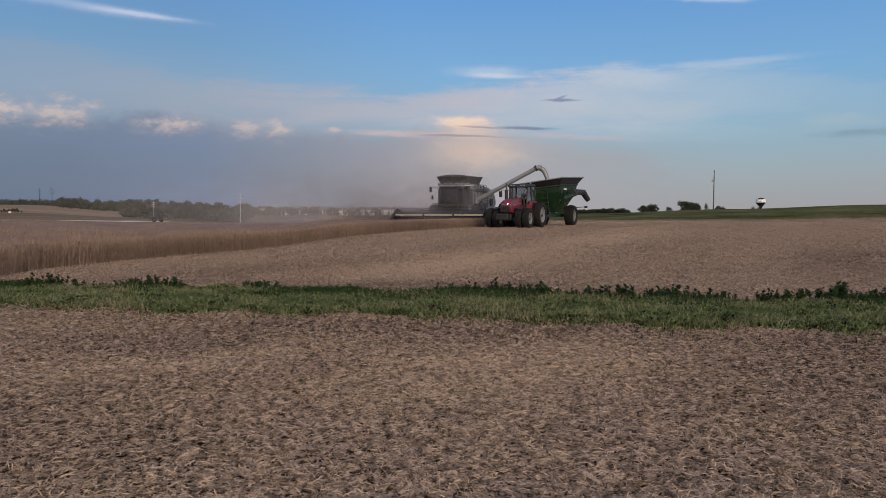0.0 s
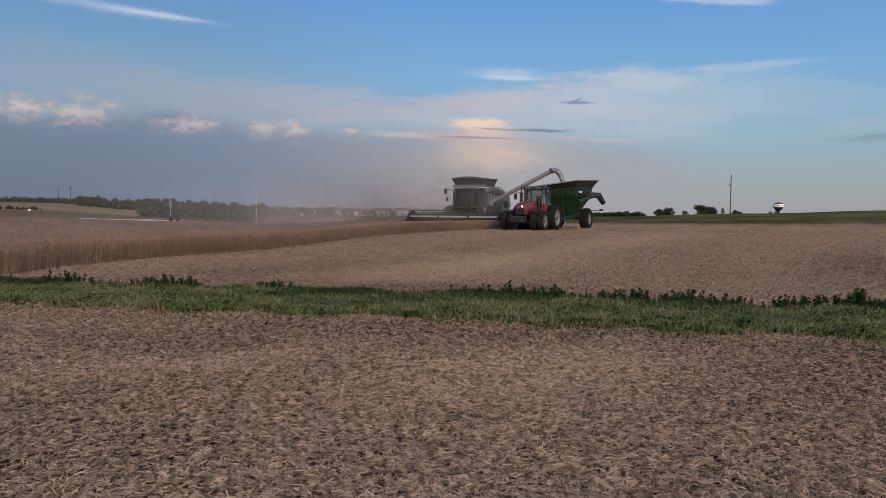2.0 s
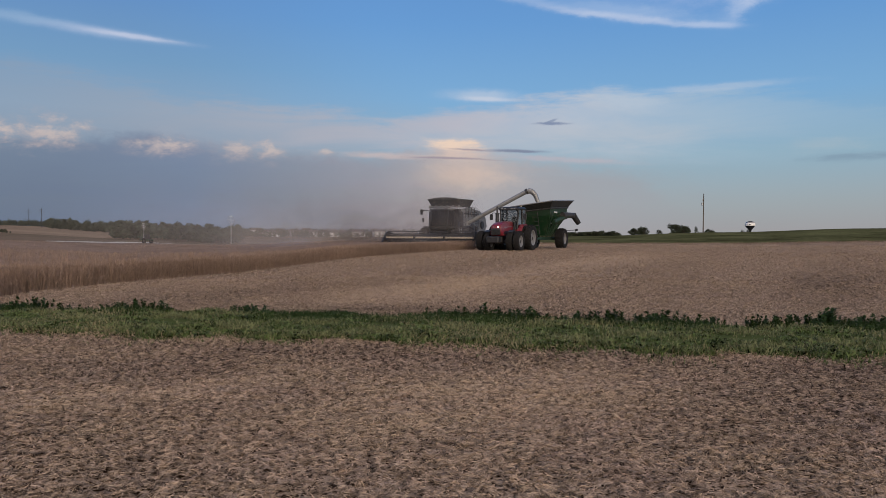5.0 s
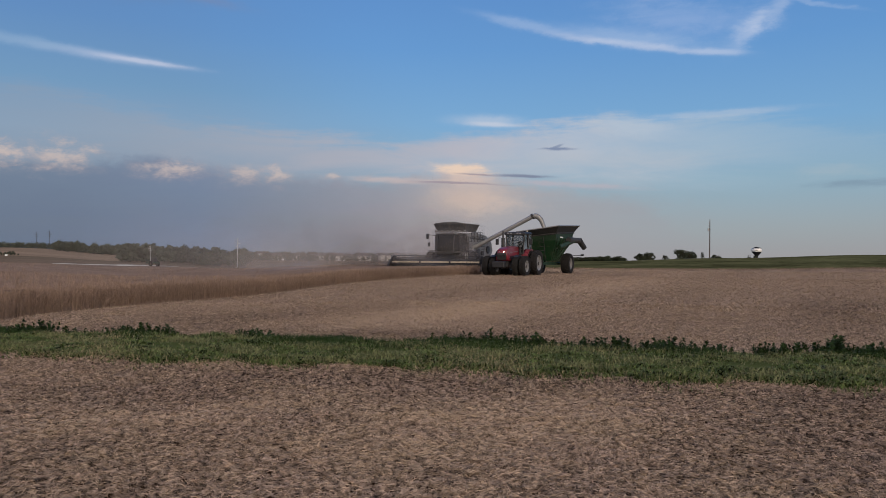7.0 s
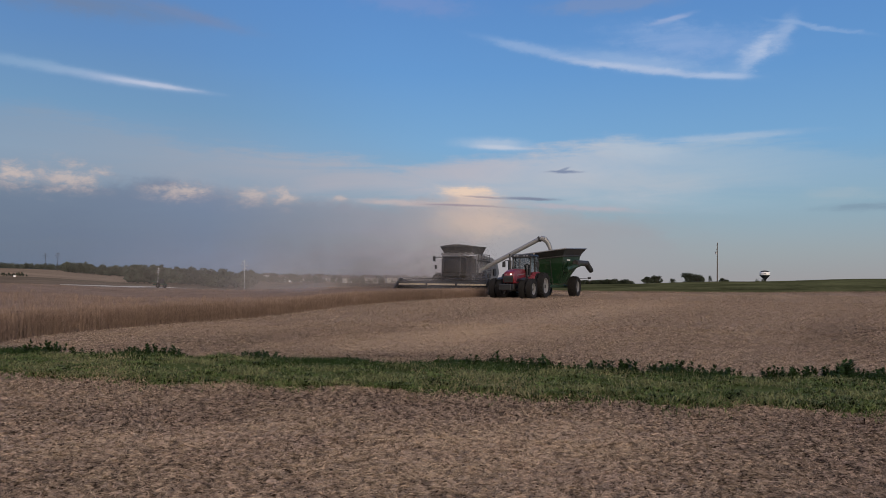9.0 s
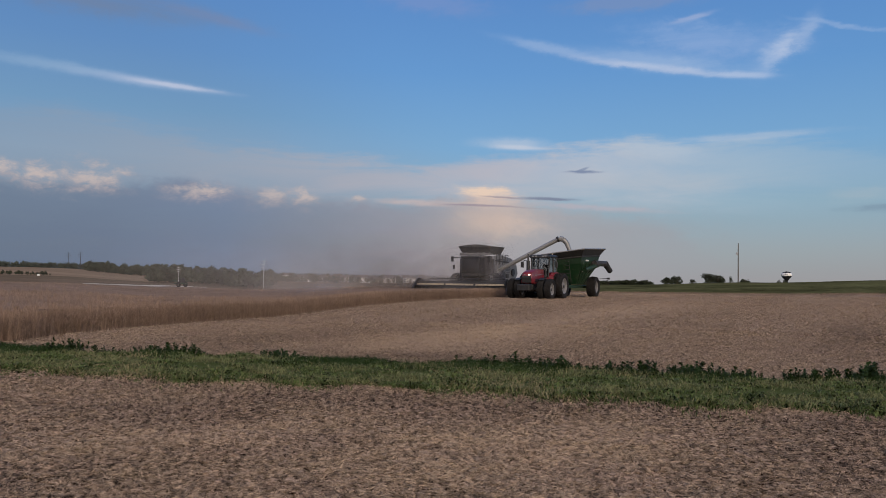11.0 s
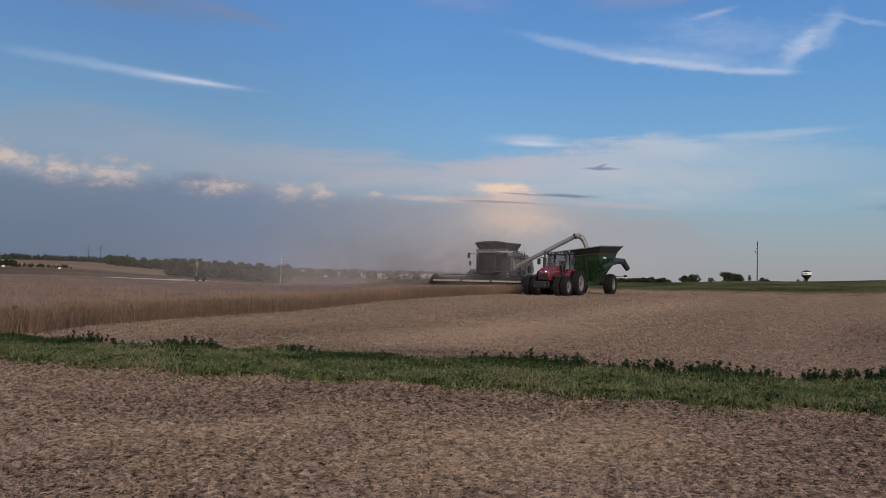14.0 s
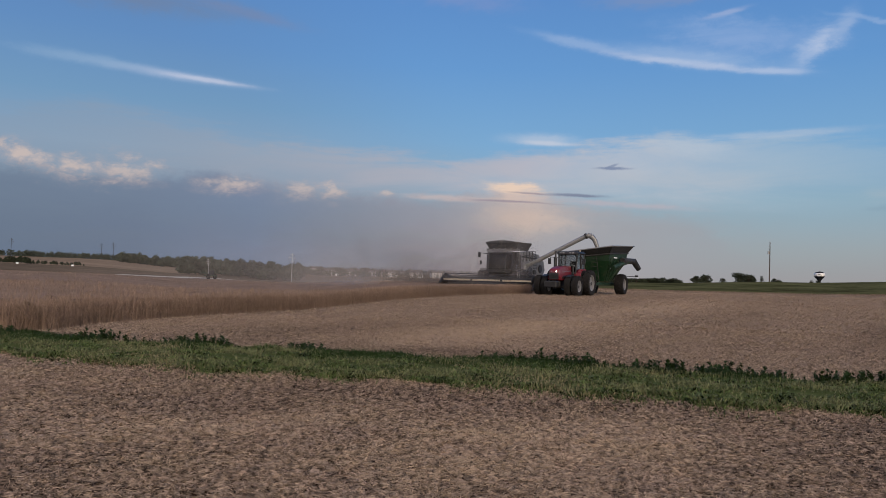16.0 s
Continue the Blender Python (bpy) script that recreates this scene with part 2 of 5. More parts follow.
# plan of the spread straw: middle, half length, half width, degrees of the long axis off the way ahead, more (+) or less (-) of it
SPREAD = [(0.6, 25.0, 6.5, 1.9, 28, 0.48), (9.0, 42.0, 12.0, 2.4, 28, 0.35), (-1.0, 17.6, 3.6, 1.1, 100, -0.45), (-6.0, 22.5, 5.0, 1.8, 30, -0.25),
          (13.5, 26.0, 8.0, 1.6, 32, -0.3), (0.5, 10.9, 7.0, 1.0, 103, -0.34), (-3.6, 10.0, 2.2, 0.9, 90, -0.3), (1.0, 8.2, 2.6, 1.4, 50, 0.32),
          (-2.7, 8.6, 1.8, 0.6, 50, 0.35), (4.3, 8.3, 3.0, 1.5, 45, -0.28), (-3.6, 6.0, 2.2, 1.4, 60, -0.25)]


def spread_at(x, y):
    """How much more or less straw than usual lies at a place of the plan."""
    total = 0
    for cx_, cy_, la_, lb_, deg, amount in SPREAD:
        c, s_ = math.cos(radians(deg)), math.sin(radians(deg))
        u, v = ((x - cx_) * s_ + (y - cy_) * c) / la_, ((x - cx_) * c - (y - cy_) * s_) / lb_
        total = total + amount * np.exp(-(u * u + v * v))
    return total


def spread_nodes(t, at):
    """The same plan, as a value in a material."""
    xy = t.nodes.new("ShaderNodeSeparateXYZ")
    t.links.new(at.socket, xy.inputs[0])
    x, y = S(t, xy.outputs[0]), S(t, xy.outputs[1])
    x = x + (noise_of(t, at, 0.9, 3) - 0.5) * 2.4
    y = y + (noise_of(t, at, 0.7, 3) - 0.5) * 2.4
    total = None
    for cx_, cy_, la_, lb_, deg, amount in SPREAD:
        c, s_ = math.cos(radians(deg)), math.sin(radians(deg))
        ex, ey = x - cx_, y - cy_
        u, v = (ex * s_ + ey * c) / la_, (ex * c - ey * s_) / lb_
        bump = ((u * u + v * v) * -1.0).op("EXPONENT") * amount
        total = bump if total is None else total + bump
    return total


def field_material(name, dark, pale, bump, streak=1.0):
    """Cut stubble: chaff over dark soil, in paler and darker bands along the machine's passes."""
    mat = bpy.data.materials.new(name)
    mat.use_nodes = True
    t = mat.node_tree
    bsdf = t.nodes["Principled BSDF"]
    bsdf.inputs["Roughness"].default_value = 0.95
    bsdf.inputs["Specular IOR Level"].default_value = 0.0
    geo = t.nodes.new("ShaderNodeTexCoord")
    at = S(t, geo.outputs["Object"])
    mp = t.nodes.new("ShaderNodeMapping")
    mp.vector_type = "TEXTURE"
    mp.inputs["Rotation"].default_value = (0, 0, radians(-PASS))
    mp.inputs["Scale"].default_value = (1.0, 7.0, 1.0)
    t.links.new(geo.outputs["Object"], mp.inputs[0])
    bands = noise_of(t, S(t, mp.outputs[0]), 0.42, 4, 0.55, 0.4)
    patches = noise_of(t, at, 0.22, 5, 0.6)
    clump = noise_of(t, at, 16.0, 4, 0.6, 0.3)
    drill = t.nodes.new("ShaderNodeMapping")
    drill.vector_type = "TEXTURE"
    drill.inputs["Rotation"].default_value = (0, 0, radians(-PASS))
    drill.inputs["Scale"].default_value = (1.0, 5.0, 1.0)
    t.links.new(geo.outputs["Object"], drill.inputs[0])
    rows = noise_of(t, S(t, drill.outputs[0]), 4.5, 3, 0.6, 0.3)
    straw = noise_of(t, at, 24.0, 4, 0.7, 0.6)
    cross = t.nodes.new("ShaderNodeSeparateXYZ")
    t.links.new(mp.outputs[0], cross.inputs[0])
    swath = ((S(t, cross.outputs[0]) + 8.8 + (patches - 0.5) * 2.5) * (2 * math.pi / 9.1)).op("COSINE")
    # strong clump and straw terms: bare dark soil plus painted shade between residue clumps
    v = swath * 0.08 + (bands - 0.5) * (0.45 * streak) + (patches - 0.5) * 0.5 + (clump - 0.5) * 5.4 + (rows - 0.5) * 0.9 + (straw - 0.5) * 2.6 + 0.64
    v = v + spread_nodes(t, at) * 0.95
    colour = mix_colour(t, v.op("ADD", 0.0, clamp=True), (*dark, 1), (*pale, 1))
    t.links.new(colour.socket, bsdf.inputs["Base Color"])
    b = t.nodes.new("ShaderNodeBump")
    b.inputs["Strength"].default_value, b.inputs["Distance"].default_value = bump, 0.06
    t.links.new((straw * 0.6 + clump).socket, b.inputs["Height"])
    t.links.new(b.outputs[0], bsdf.inputs["Normal"])
    return mat


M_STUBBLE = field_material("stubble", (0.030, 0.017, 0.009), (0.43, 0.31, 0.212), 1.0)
M_BANK = material("bank_grass", (0.082, 0.082, 0.036), 0.9, vary=1.0, scale=0.07, bump=0.6, bump_scale=2.0, gloss=0.0)
M_FARFIELD = material("tan_field", (0.25, 0.18, 0.118), 0.95, vary=0.35, scale=0.02, stretch=(0.3, 1, 1), gloss=0.0)
M_FARSOIL = material("far_pasture", (0.15, 0.112, 0.075), 0.95, vary=0.5, scale=0.012, gloss=0.0)


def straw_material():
    """Weathered straw: grey-brown in places, yellower in others, each piece a little different; shade between clumps is
    painted in as dark spots.
    """
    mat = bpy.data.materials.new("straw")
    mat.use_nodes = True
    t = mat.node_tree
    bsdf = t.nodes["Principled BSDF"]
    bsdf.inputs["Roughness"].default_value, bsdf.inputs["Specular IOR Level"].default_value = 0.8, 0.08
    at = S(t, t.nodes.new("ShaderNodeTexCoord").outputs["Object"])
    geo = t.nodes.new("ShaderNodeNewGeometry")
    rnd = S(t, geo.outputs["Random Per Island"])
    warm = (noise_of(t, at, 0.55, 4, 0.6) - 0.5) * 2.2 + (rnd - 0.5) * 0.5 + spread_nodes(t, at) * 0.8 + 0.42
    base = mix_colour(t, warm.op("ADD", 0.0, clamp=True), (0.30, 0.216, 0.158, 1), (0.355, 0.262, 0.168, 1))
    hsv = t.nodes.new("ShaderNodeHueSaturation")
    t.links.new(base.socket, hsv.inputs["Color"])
    # noise darkens small spots of the colour to imitate shaded gaps between clumps
    gap_shade = noise_of(t, at, 16.0, 4, 0.6, 0.3)
    value = rnd * 0.55 + (gap_shade - 0.5) * 6.6 + spread_nodes(t, at) * 0.75 + 0.80
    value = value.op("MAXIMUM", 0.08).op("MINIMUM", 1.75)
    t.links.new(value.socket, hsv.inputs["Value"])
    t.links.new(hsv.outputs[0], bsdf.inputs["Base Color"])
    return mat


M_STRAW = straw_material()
M_TURF = material("turf", (0.07, 0.085, 0.03), 0.95, vary=0.5, scale=1.2, bump=0.8, bump_scale=30, gloss=0.0)
M_BLADE = material("grass_blade", (0.072, 0.098, 0.034), 0.6, vary=1.5, scale=4.0, island=0.8, gloss=0.02)
M_PALEBLADE = material("pale_blade", (0.150, 0.158, 0.075), 0.6, vary=0.4, scale=3, island=0.5, gloss=0.02)
M_DRYBLADE = material("dry_blade", (0.235, 0.20, 0.11), 0.7, vary=0.3, scale=0.8, island=0.35, gloss=0.12)
M_WEED = material("weed_leaf", (0.030, 0.052, 0.018), 0.5, vary=0.3, scale=3, island=0.3, gloss=0.02)
M_CROP = material("dry_crop", (0.215, 0.152, 0.114), 0.85, vary=0.3, scale=0.15, island=0.38, gloss=0.12)
M_CROPTOP = material("dry_crop_mass", (0.232, 0.165, 0.120), 0.95, vary=0.3, scale=0.25, bump=0.9, bump_scale=5.0, gloss=0.0)

# ---- ground ----

AZ_KEYS = np.array([-60, -38, -30, -22, -15, -6, 4, 11, 21, 30, 38, 60])
R_KEYS = np.log(np.array([20.0, 85, 150, 260, 450, 800, 1200, 4900]))
HILLS = np.array([
    [0, .3, 0, 0, 0, 0, 2, 6],
    [0, .36, .2, .3, 3, 9, 14, 18],
    [0, .34, 0, -.4, 1.8, 8.6, 13, 17],
    [0, -.12, -1.0, -1.0, -1.1, 2.5, 9, 14],
    [0, -.10, -1.2, -2, -3.5, 0, 5, 10],
    [0, .45, -1, -4, -4, 0, 4, 8],
    [0, .55, .2, -2, -2, 0, 3, 6],
    [0, .55, .15, 1.6, 1, 1, 1, 1],
    [0, .55, .2, 3.0, 2.5, 2, 2, 2],
    [0, .60, .5, 4.2, 4, 3, 3, 3],
    [0, .60, .5, 5, 4.5, 4, 3, 3],
    [0, .3, 0, 0, 0, 0, 2, 6]])


def ground(x, y):
    """The height of the land."""
    x, y = np.asarray(x, float), np.asarray(y, float)
    az, lr = np.degrees(np.arctan2(x, y)), np.log(np.maximum(np.hypot(x, y), 1.0))
    az = np.clip(az, -60, 60)
    i = np.clip(np.searchsorted(AZ_KEYS, az) - 1, 0, len(AZ_KEYS) - 2)
    j = np.clip(np.searchsorted(R_KEYS, lr) - 1, 0, len(R_KEYS) - 2)
    a = np.clip((az - AZ_KEYS[i]) / (AZ_KEYS[i + 1] - AZ_KEYS[i]), 0, 1)
    b = np.clip((lr - R_KEYS[j]) / (R_KEYS[j + 1] - R_KEYS[j]), 0, 1)
    a, b = a * a * (3 - 2 * a), b * b * (3 - 2 * b)
    low = HILLS[i, j] * (1 - b) + HILLS[i, j + 1] * b
    high = HILLS[i + 1, j] * (1 - b) + HILLS[i + 1, j + 1] * b
    return low * (1 - a) + high * a


def mesh_of(name, verts, faces, mats, index=None, smooth=False):
    """A mesh straight from arrays of corners and of faces, all with as many sides."""
    verts, faces = np.asarray(verts, np.float32).reshape(-1, 3), np.asarray(faces, np.int32)
    me = bpy.data.meshes.new(name)
    n, k = faces.shape
    me.vertices.add(len(verts))
    me.vertices.foreach_set("co", verts.ravel())
    me.loops.add(n * k)
    me.loops.foreach_set("vertex_index", faces.ravel())
    me.polygons.add(n)
    me.polygons.foreach_set("loop_start", np.arange(n, dtype=np.int32) * k)
    for m in mats:
        me.materials.append(m)
    if index is not None:
        me.polygons.foreach_set("material_index", np.asarray(index, np.int32))
    me.polygons.foreach_set("use_smooth", np.full(n, smooth))
    me.update(calc_edges=True)
    me.validate()
    return me


rng = np.random.default_rng(7)


def edge_x(y):
    """Where the standing crop ends on its cut side, at y ahead."""
    return np.interp(y, [0, 20.5, 26, 30, 34, 38, 43, 52, 60, 66, 67.5, 70, 160], [-11.9, -11.9, -11.4, -10.7, -9.4, -8.2, -6.3, -3.4, 0.6, 3.9, 3.9, -4.6, 4])


az_ring = np.radians(np.concatenate([np.arange(-46, 46.01, 0.5), np.arange(51, 310, 5.0)]))
r_ring = np.concatenate([[0.0], np.geomspace(0.6, 4900, 300)])
GR, GA = np.meshgrid(r_ring, az_ring, indexing="ij")
gx, gy = GR * np.sin(GA), GR * np.cos(GA)
gz = ground(gx, gy)
gz = gz + np.where(GR < 40, 0.018 * np.sin(gx * 3.1 + 1.7 * np.sin(gy * 1.3)) * np.sin(gy * 2.3 + gx), 0) + rng.normal(0, 0.008, gz.shape) * (GR < 40)
nr, na = GR.shape
ii, jj = np.meshgrid(np.arange(nr - 1), np.arange(na), indexing="ij")
jn = (jj + 1) % na
quads = np.stack([ii * na + jj, ii * na + jn, (ii + 1) * na + jn, (ii + 1) * na + jj], -1).reshape(-1, 4)[:, ::-1]
cx, cy = gx[:-1].ravel(), gy[:-1].ravel()
cr, ca = np.hypot(cx, cy), np.degrees(np.arctan2(cx, cy))
slot = np.zeros(len(quads), int)
slot[(cr > 148 + 0.8 * np.maximum(ca - 12, 0)) & (ca > 5)] = 1
slot[(cr > 135) & (ca <= 5)] = 3
slot[(cr > 112) & (cr < 268) & (ca < 3)] = 4
hill = (ca < -21.5) & (cr > 470) & (cr < 1000 + 6 * (ca + 30))
slot[hill] = 2
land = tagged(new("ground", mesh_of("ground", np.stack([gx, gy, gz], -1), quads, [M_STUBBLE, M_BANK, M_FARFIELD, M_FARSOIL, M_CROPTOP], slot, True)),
              "harvested stubble field rolling away to grassy and tan hills", "field", kind="structure")


def scatter(n, inside, lo, hi):
    """n places in a box of the plan that lie inside."""
    out = np.empty((0, 2))
    while len(out) < n:
        p = rng.uniform(lo, hi, (n, 2))
        out = np.concatenate([out, p[inside(p[:, 0], p[:, 1])]])
    return out[:n]


def strip_far(x):
    return 15.6 - 0.185 * x + 0.25 * np.sin(x * 0.9) + 0.15 * np.sin(x * 2.7 + 1) + 0.08 * np.sin(x * 6.1)


def strip_near(x):
    return 12.0 - 0.215 * x + 0.15 * np.sin(x * 0.7 + 2) + 0.14 * np.sin(x * 3.1) + 0.09 * np.sin(x * 7.3 + 1)


def in_view(x, y, spread=37.0):
    return (np.abs(np.degrees(np.arctan2(x, y))) < spread)


_table = np.random.default_rng(31).random((128, 128))


def lattice(x, y, cell):
    """Smooth noise of 0 to 1 over the plan, with lumps of about a cell's size."""
    u, v = np.asarray(x) / cell + 500.0, np.asarray(y) / cell + 500.0
    i, j = np.floor(u).astype(int), np.floor(v).astype(int)
    a, b = u - i, v - j
    a, b = a * a * (3 - 2 * a), b * b * (3 - 2 * b)
    g = lambda p, q: _table[p % 128, q % 128]
    return (g(i, j) * (1 - a) + g(i + 1, j) * a) * (1 - b) + (g(i, j + 1) * (1 - a) + g(i + 1, j + 1) * a) * b


# loose straw, short stubble and chaff, in small tufts with dark soil between
def straws(name, tufts, per, r0, r1, width, length, stand, spread, bent=True):
    r = np.sqrt(rng.uniform(r0 ** 2, r1 ** 2, tufts))
    a = np.radians(rng.uniform(-38, 36, tufts))
    x, y = r * np.sin(a), r * np.cos(a)
    bare = (y > strip_near(x) + 0.1) & (y < strip_far(x) - 0.1)
    litter = bare & (rng.random(tufts) < 0.10 + 0.25 * np.exp(-((x + 1.5) / 2.5) ** 2))
    lumps = 2.0 * (lattice(x, y, 0.10) - 0.5) + 0.4 * (lattice(x + 31, y, 0.5) - 0.5) + 0.55 * spread_at(x, y)
    keep = (lumps + rng.normal(0, 0.22, tufts) > -0.62) & (~bare | litter) & (x > edge_x(y))
    x, y = np.repeat(x[keep], per), np.repeat(y[keep], per)
    n = len(x)
    shade = rng.normal(0, spread, (n, 2))
    x, y = x + shade[:, 0], y + shade[:, 1]
    turn, tip = rng.uniform(0, 2 * np.pi, n), rng.normal(0, stand, n)
    half = length * rng.uniform(0.35, 1.4, n) / 2
    w = width * rng.uniform(0.6, 1.4, n) / 2
    d = np.stack([np.cos(turn) * np.cos(tip), np.sin(turn) * np.cos(tip), np.sin(tip)], -1) * half[:, None]
    roll = rng.uniform(-0.9, 0.9, n)
    s = np.stack([-np.sin(turn) * np.cos(roll), np.cos(turn) * np.cos(roll), np.sin(roll)], -1) * w[:, None]
    high = np.exp(-(shade ** 2).sum(1) / (2 * spread ** 2)) * spread * 0.7
    mid = np.stack([x, y, ground(x, y) + 0.008 + np.abs(np.sin(tip)) * half * 0.8 + high + rng.exponential(0.006, n)], -1)
    bend = np.stack([rng.normal(0, 0.15, n) * half, rng.normal(0, 0.15, n) * half, rng.uniform(0, 0.3, n) * half], -1)
    if bent:
        v = np.stack([mid - d - s, mid - d + s, mid + bend - s, mid + bend + s, mid + d - s * 0.6, mid + d + s * 0.6], 1)
        base = np.arange(n)[:, None] * 6
        f = np.concatenate([base + np.array([0, 2, 3, 1]), base + np.array([2, 4, 5, 3])])
    else:
        v = np.stack([mid - d - s, mid - d + s, mid + d + s * 0.7, mid + d - s * 0.7], 1)
        f = np.arange(n * 4).reshape(-1, 4)
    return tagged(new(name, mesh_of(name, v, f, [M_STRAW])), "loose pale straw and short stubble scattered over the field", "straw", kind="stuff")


straws("straw", 21000, 9, 3.2, 8.6, 0.0046, 0.060, 0.26, 0.034)
straws("straw", 31000, 8, 8.4, 14.5, 0.0060, 0.056, 0.28, 0.036, False)
straws("straw", 46000, 6, 14.0, 30.0, 0.0092, 0.062, 0.30, 0.05, False)
straws("straw", 100000, 2, 28.0, 62.0, 0.020, 0.080, 0.40, 0.05, False)
straws("straw", 45000, 2, 60.0, 110.0, 0.030, 0.10, 0.40, 0.07, False)

# ---- green strip across the field ----
sx = np.linspace(-26, 22, 260)
lanes = np.linspace(0, 1, 14)
SX, SL = np.meshgrid(sx, lanes, indexing="ij")
SY = strip_near(SX) * (1 - SL) + strip_far(SX) * SL
SZ = ground(SX, SY) + 0.03 + 0.05 * np.sin(np.pi * SL) + 0.012 * np.sin(SX * 7 + SY * 5)
SZ = np.where((SL == 0) | (SL == 1), ground(SX, SY) - 0.05, SZ)
si, sj = np.meshgrid(np.arange(259), np.arange(13), indexing="ij")
sq = np.stack([si * 14 + sj, (si + 1) * 14 + sj, (si + 1) * 14 + sj + 1, si * 14 + sj + 1], -1).reshape(-1, 4)
tagged(new("turf_strip", mesh_of("turf_strip", np.stack([SX, SY, SZ], -1), sq, [M_TURF], None, True)), "green turf strip between two stubble fields", "grass strip", kind="structure")


def blades(name, x, y, z, height, width, mat, lean, label):
    n = len(x)
    turn, fall = rng.uniform(0, 2 * np.pi, n), rng.uniform(0, 2 * np.pi, n)
    h = height * rng.uniform(0.5, 1.35, n)
    s = np.stack([np.cos(turn), np.sin(turn), 0 * turn], -1) * (width * rng.uniform(0.6, 1.4, n) / 2)[:, None]
    base = np.stack([x, y, z], -1)
    out = np.stack([np.cos(fall), np.sin(fall), 0 * fall], -1) * (h * lean * rng.uniform(0.1, 1.0, n))[:, None]
    up = np.zeros((n, 3))
    up[:, 2] = h
    mid = base + up * 0.6 + out * 0.4
    tip = base + up * (1 - 0.25 * lean) + out
    v = np.stack([base - s, base + s, mid + s * 0.8, mid - s * 0.8, tip + s * 0.15, tip - s * 0.15], 1)
    o = np.arange(n)[:, None] * 6
    f = np.concatenate([o + np.array([0, 1, 2, 3]), o + np.array([3, 2, 4, 5])])
    return tagged(new(name, mesh_of(name, v, f, [mat])), label, "grass", kind="stuff")


p = scatter(70000, lambda x, y: (y > strip_near(x) - 0.12 * rng.random(len(x))) & (y < strip_far(x)) & in_view(x, y) , (-16, 7), (13, 20))
blades("grass", p[:, 0], p[:, 1], ground(p[:, 0], p[:, 1]) + 0.02, 0.098 * (1.0 + 0.7 * np.sin(p[:, 0] * 3.7 + 2 * np.sin(p[:, 1] * 2.9)) * np.sin(p[:, 1] * 4.3 + p[:, 0])), 0.024, M_BLADE, 1.8, "short green grass of the strip, leaning and uneven")
p = scatter(2600, lambda x, y: (y > strip_near(x) - 0.5 * rng.random(len(x)) ** 2) & (y < strip_far(x)) & in_view(x, y) & (rng.random(len(x)) < np.exp(-(y - strip_near(x)) / 1.2) + 0.12), (-16, 7), (13, 20))
blades("dry_grass", p[:, 0], p[:, 1], ground(p[:, 0], p[:, 1]) + 0.02, 0.12, 0.009, M_DRYBLADE, 1.6, "yellowed dry grass stalks along the strip's edge")
p = scatter(16000, lambda x, y: (y > strip_near(x) - 0.1) & (y < strip_far(x) - 0.2) & in_view(x, y) & (np.sin(x * 2.1) * np.sin(y * 3.3 + x) + rng.normal(0, 0.5, len(x)) > 0.25), (-16, 7), (13, 20))
blades("pale_grass", p[:, 0], p[:, 1], ground(p[:, 0], p[:, 1]) + 0.05, 0.13, 0.013, M_PALEBLADE, 1.8, "pale yellow-green leaves among the strip's grass")
y_off = rng.exponential(0.22, 9000)
xs = rng.uniform(-13, 11, 9000)
ok = np.sin(xs * 2.3 + 1) + np.sin(xs * 0.9) + rng.normal(0, 0.6, 9000) > -0.3
blades("edge_grass", xs[ok], (strip_near(xs) - y_off)[ok], ground(xs, strip_near(xs) - y_off)[ok] + 0.01, 0.085, 0.014, M_BLADE, 1.6, "sparse green tufts straying into the stubble")
p = scatter(5200, lambda x, y: (y > strip_near(x) - 0.2) & (y < strip_far(x)) & in_view(x, y) & (np.sin(x * 0.8 + 0.6) + 0.7 * np.sin(x * 1.9 + y) + rng.normal(0, 0.4, len(x)) > 0.75), (-16, 7), (13, 20))
blades("dry_grass", p[:, 0], p[:, 1], ground(p[:, 0], p[:, 1]) + 0.03, 0.12, 0.012, M_DRYBLADE, 1.8, "patches of yellowed dead grass in the strip")
n_f = 5000
fa, fr = np.radians(rng.uniform(5, 38, n_f)), rng.normal(0, 1.6, n_f)
fr = 148 + 0.8 * np.maximum(np.degrees(fa) - 12, 0) + fr
fx, fy = fr * np.sin(fa), fr * np.cos(fa)
blades("field_fringe", fx, fy, ground(fx, fy), 0.3, 0.07, M_CROP, 0.7, "fringe of dry grass between the stubble and the bank")

# ---- standing crop ----


def in_crop(x, y):
    return (x < edge_x(y) - 0.05) & (y > strip_far(x) + 1.2 + 0.0 * x)


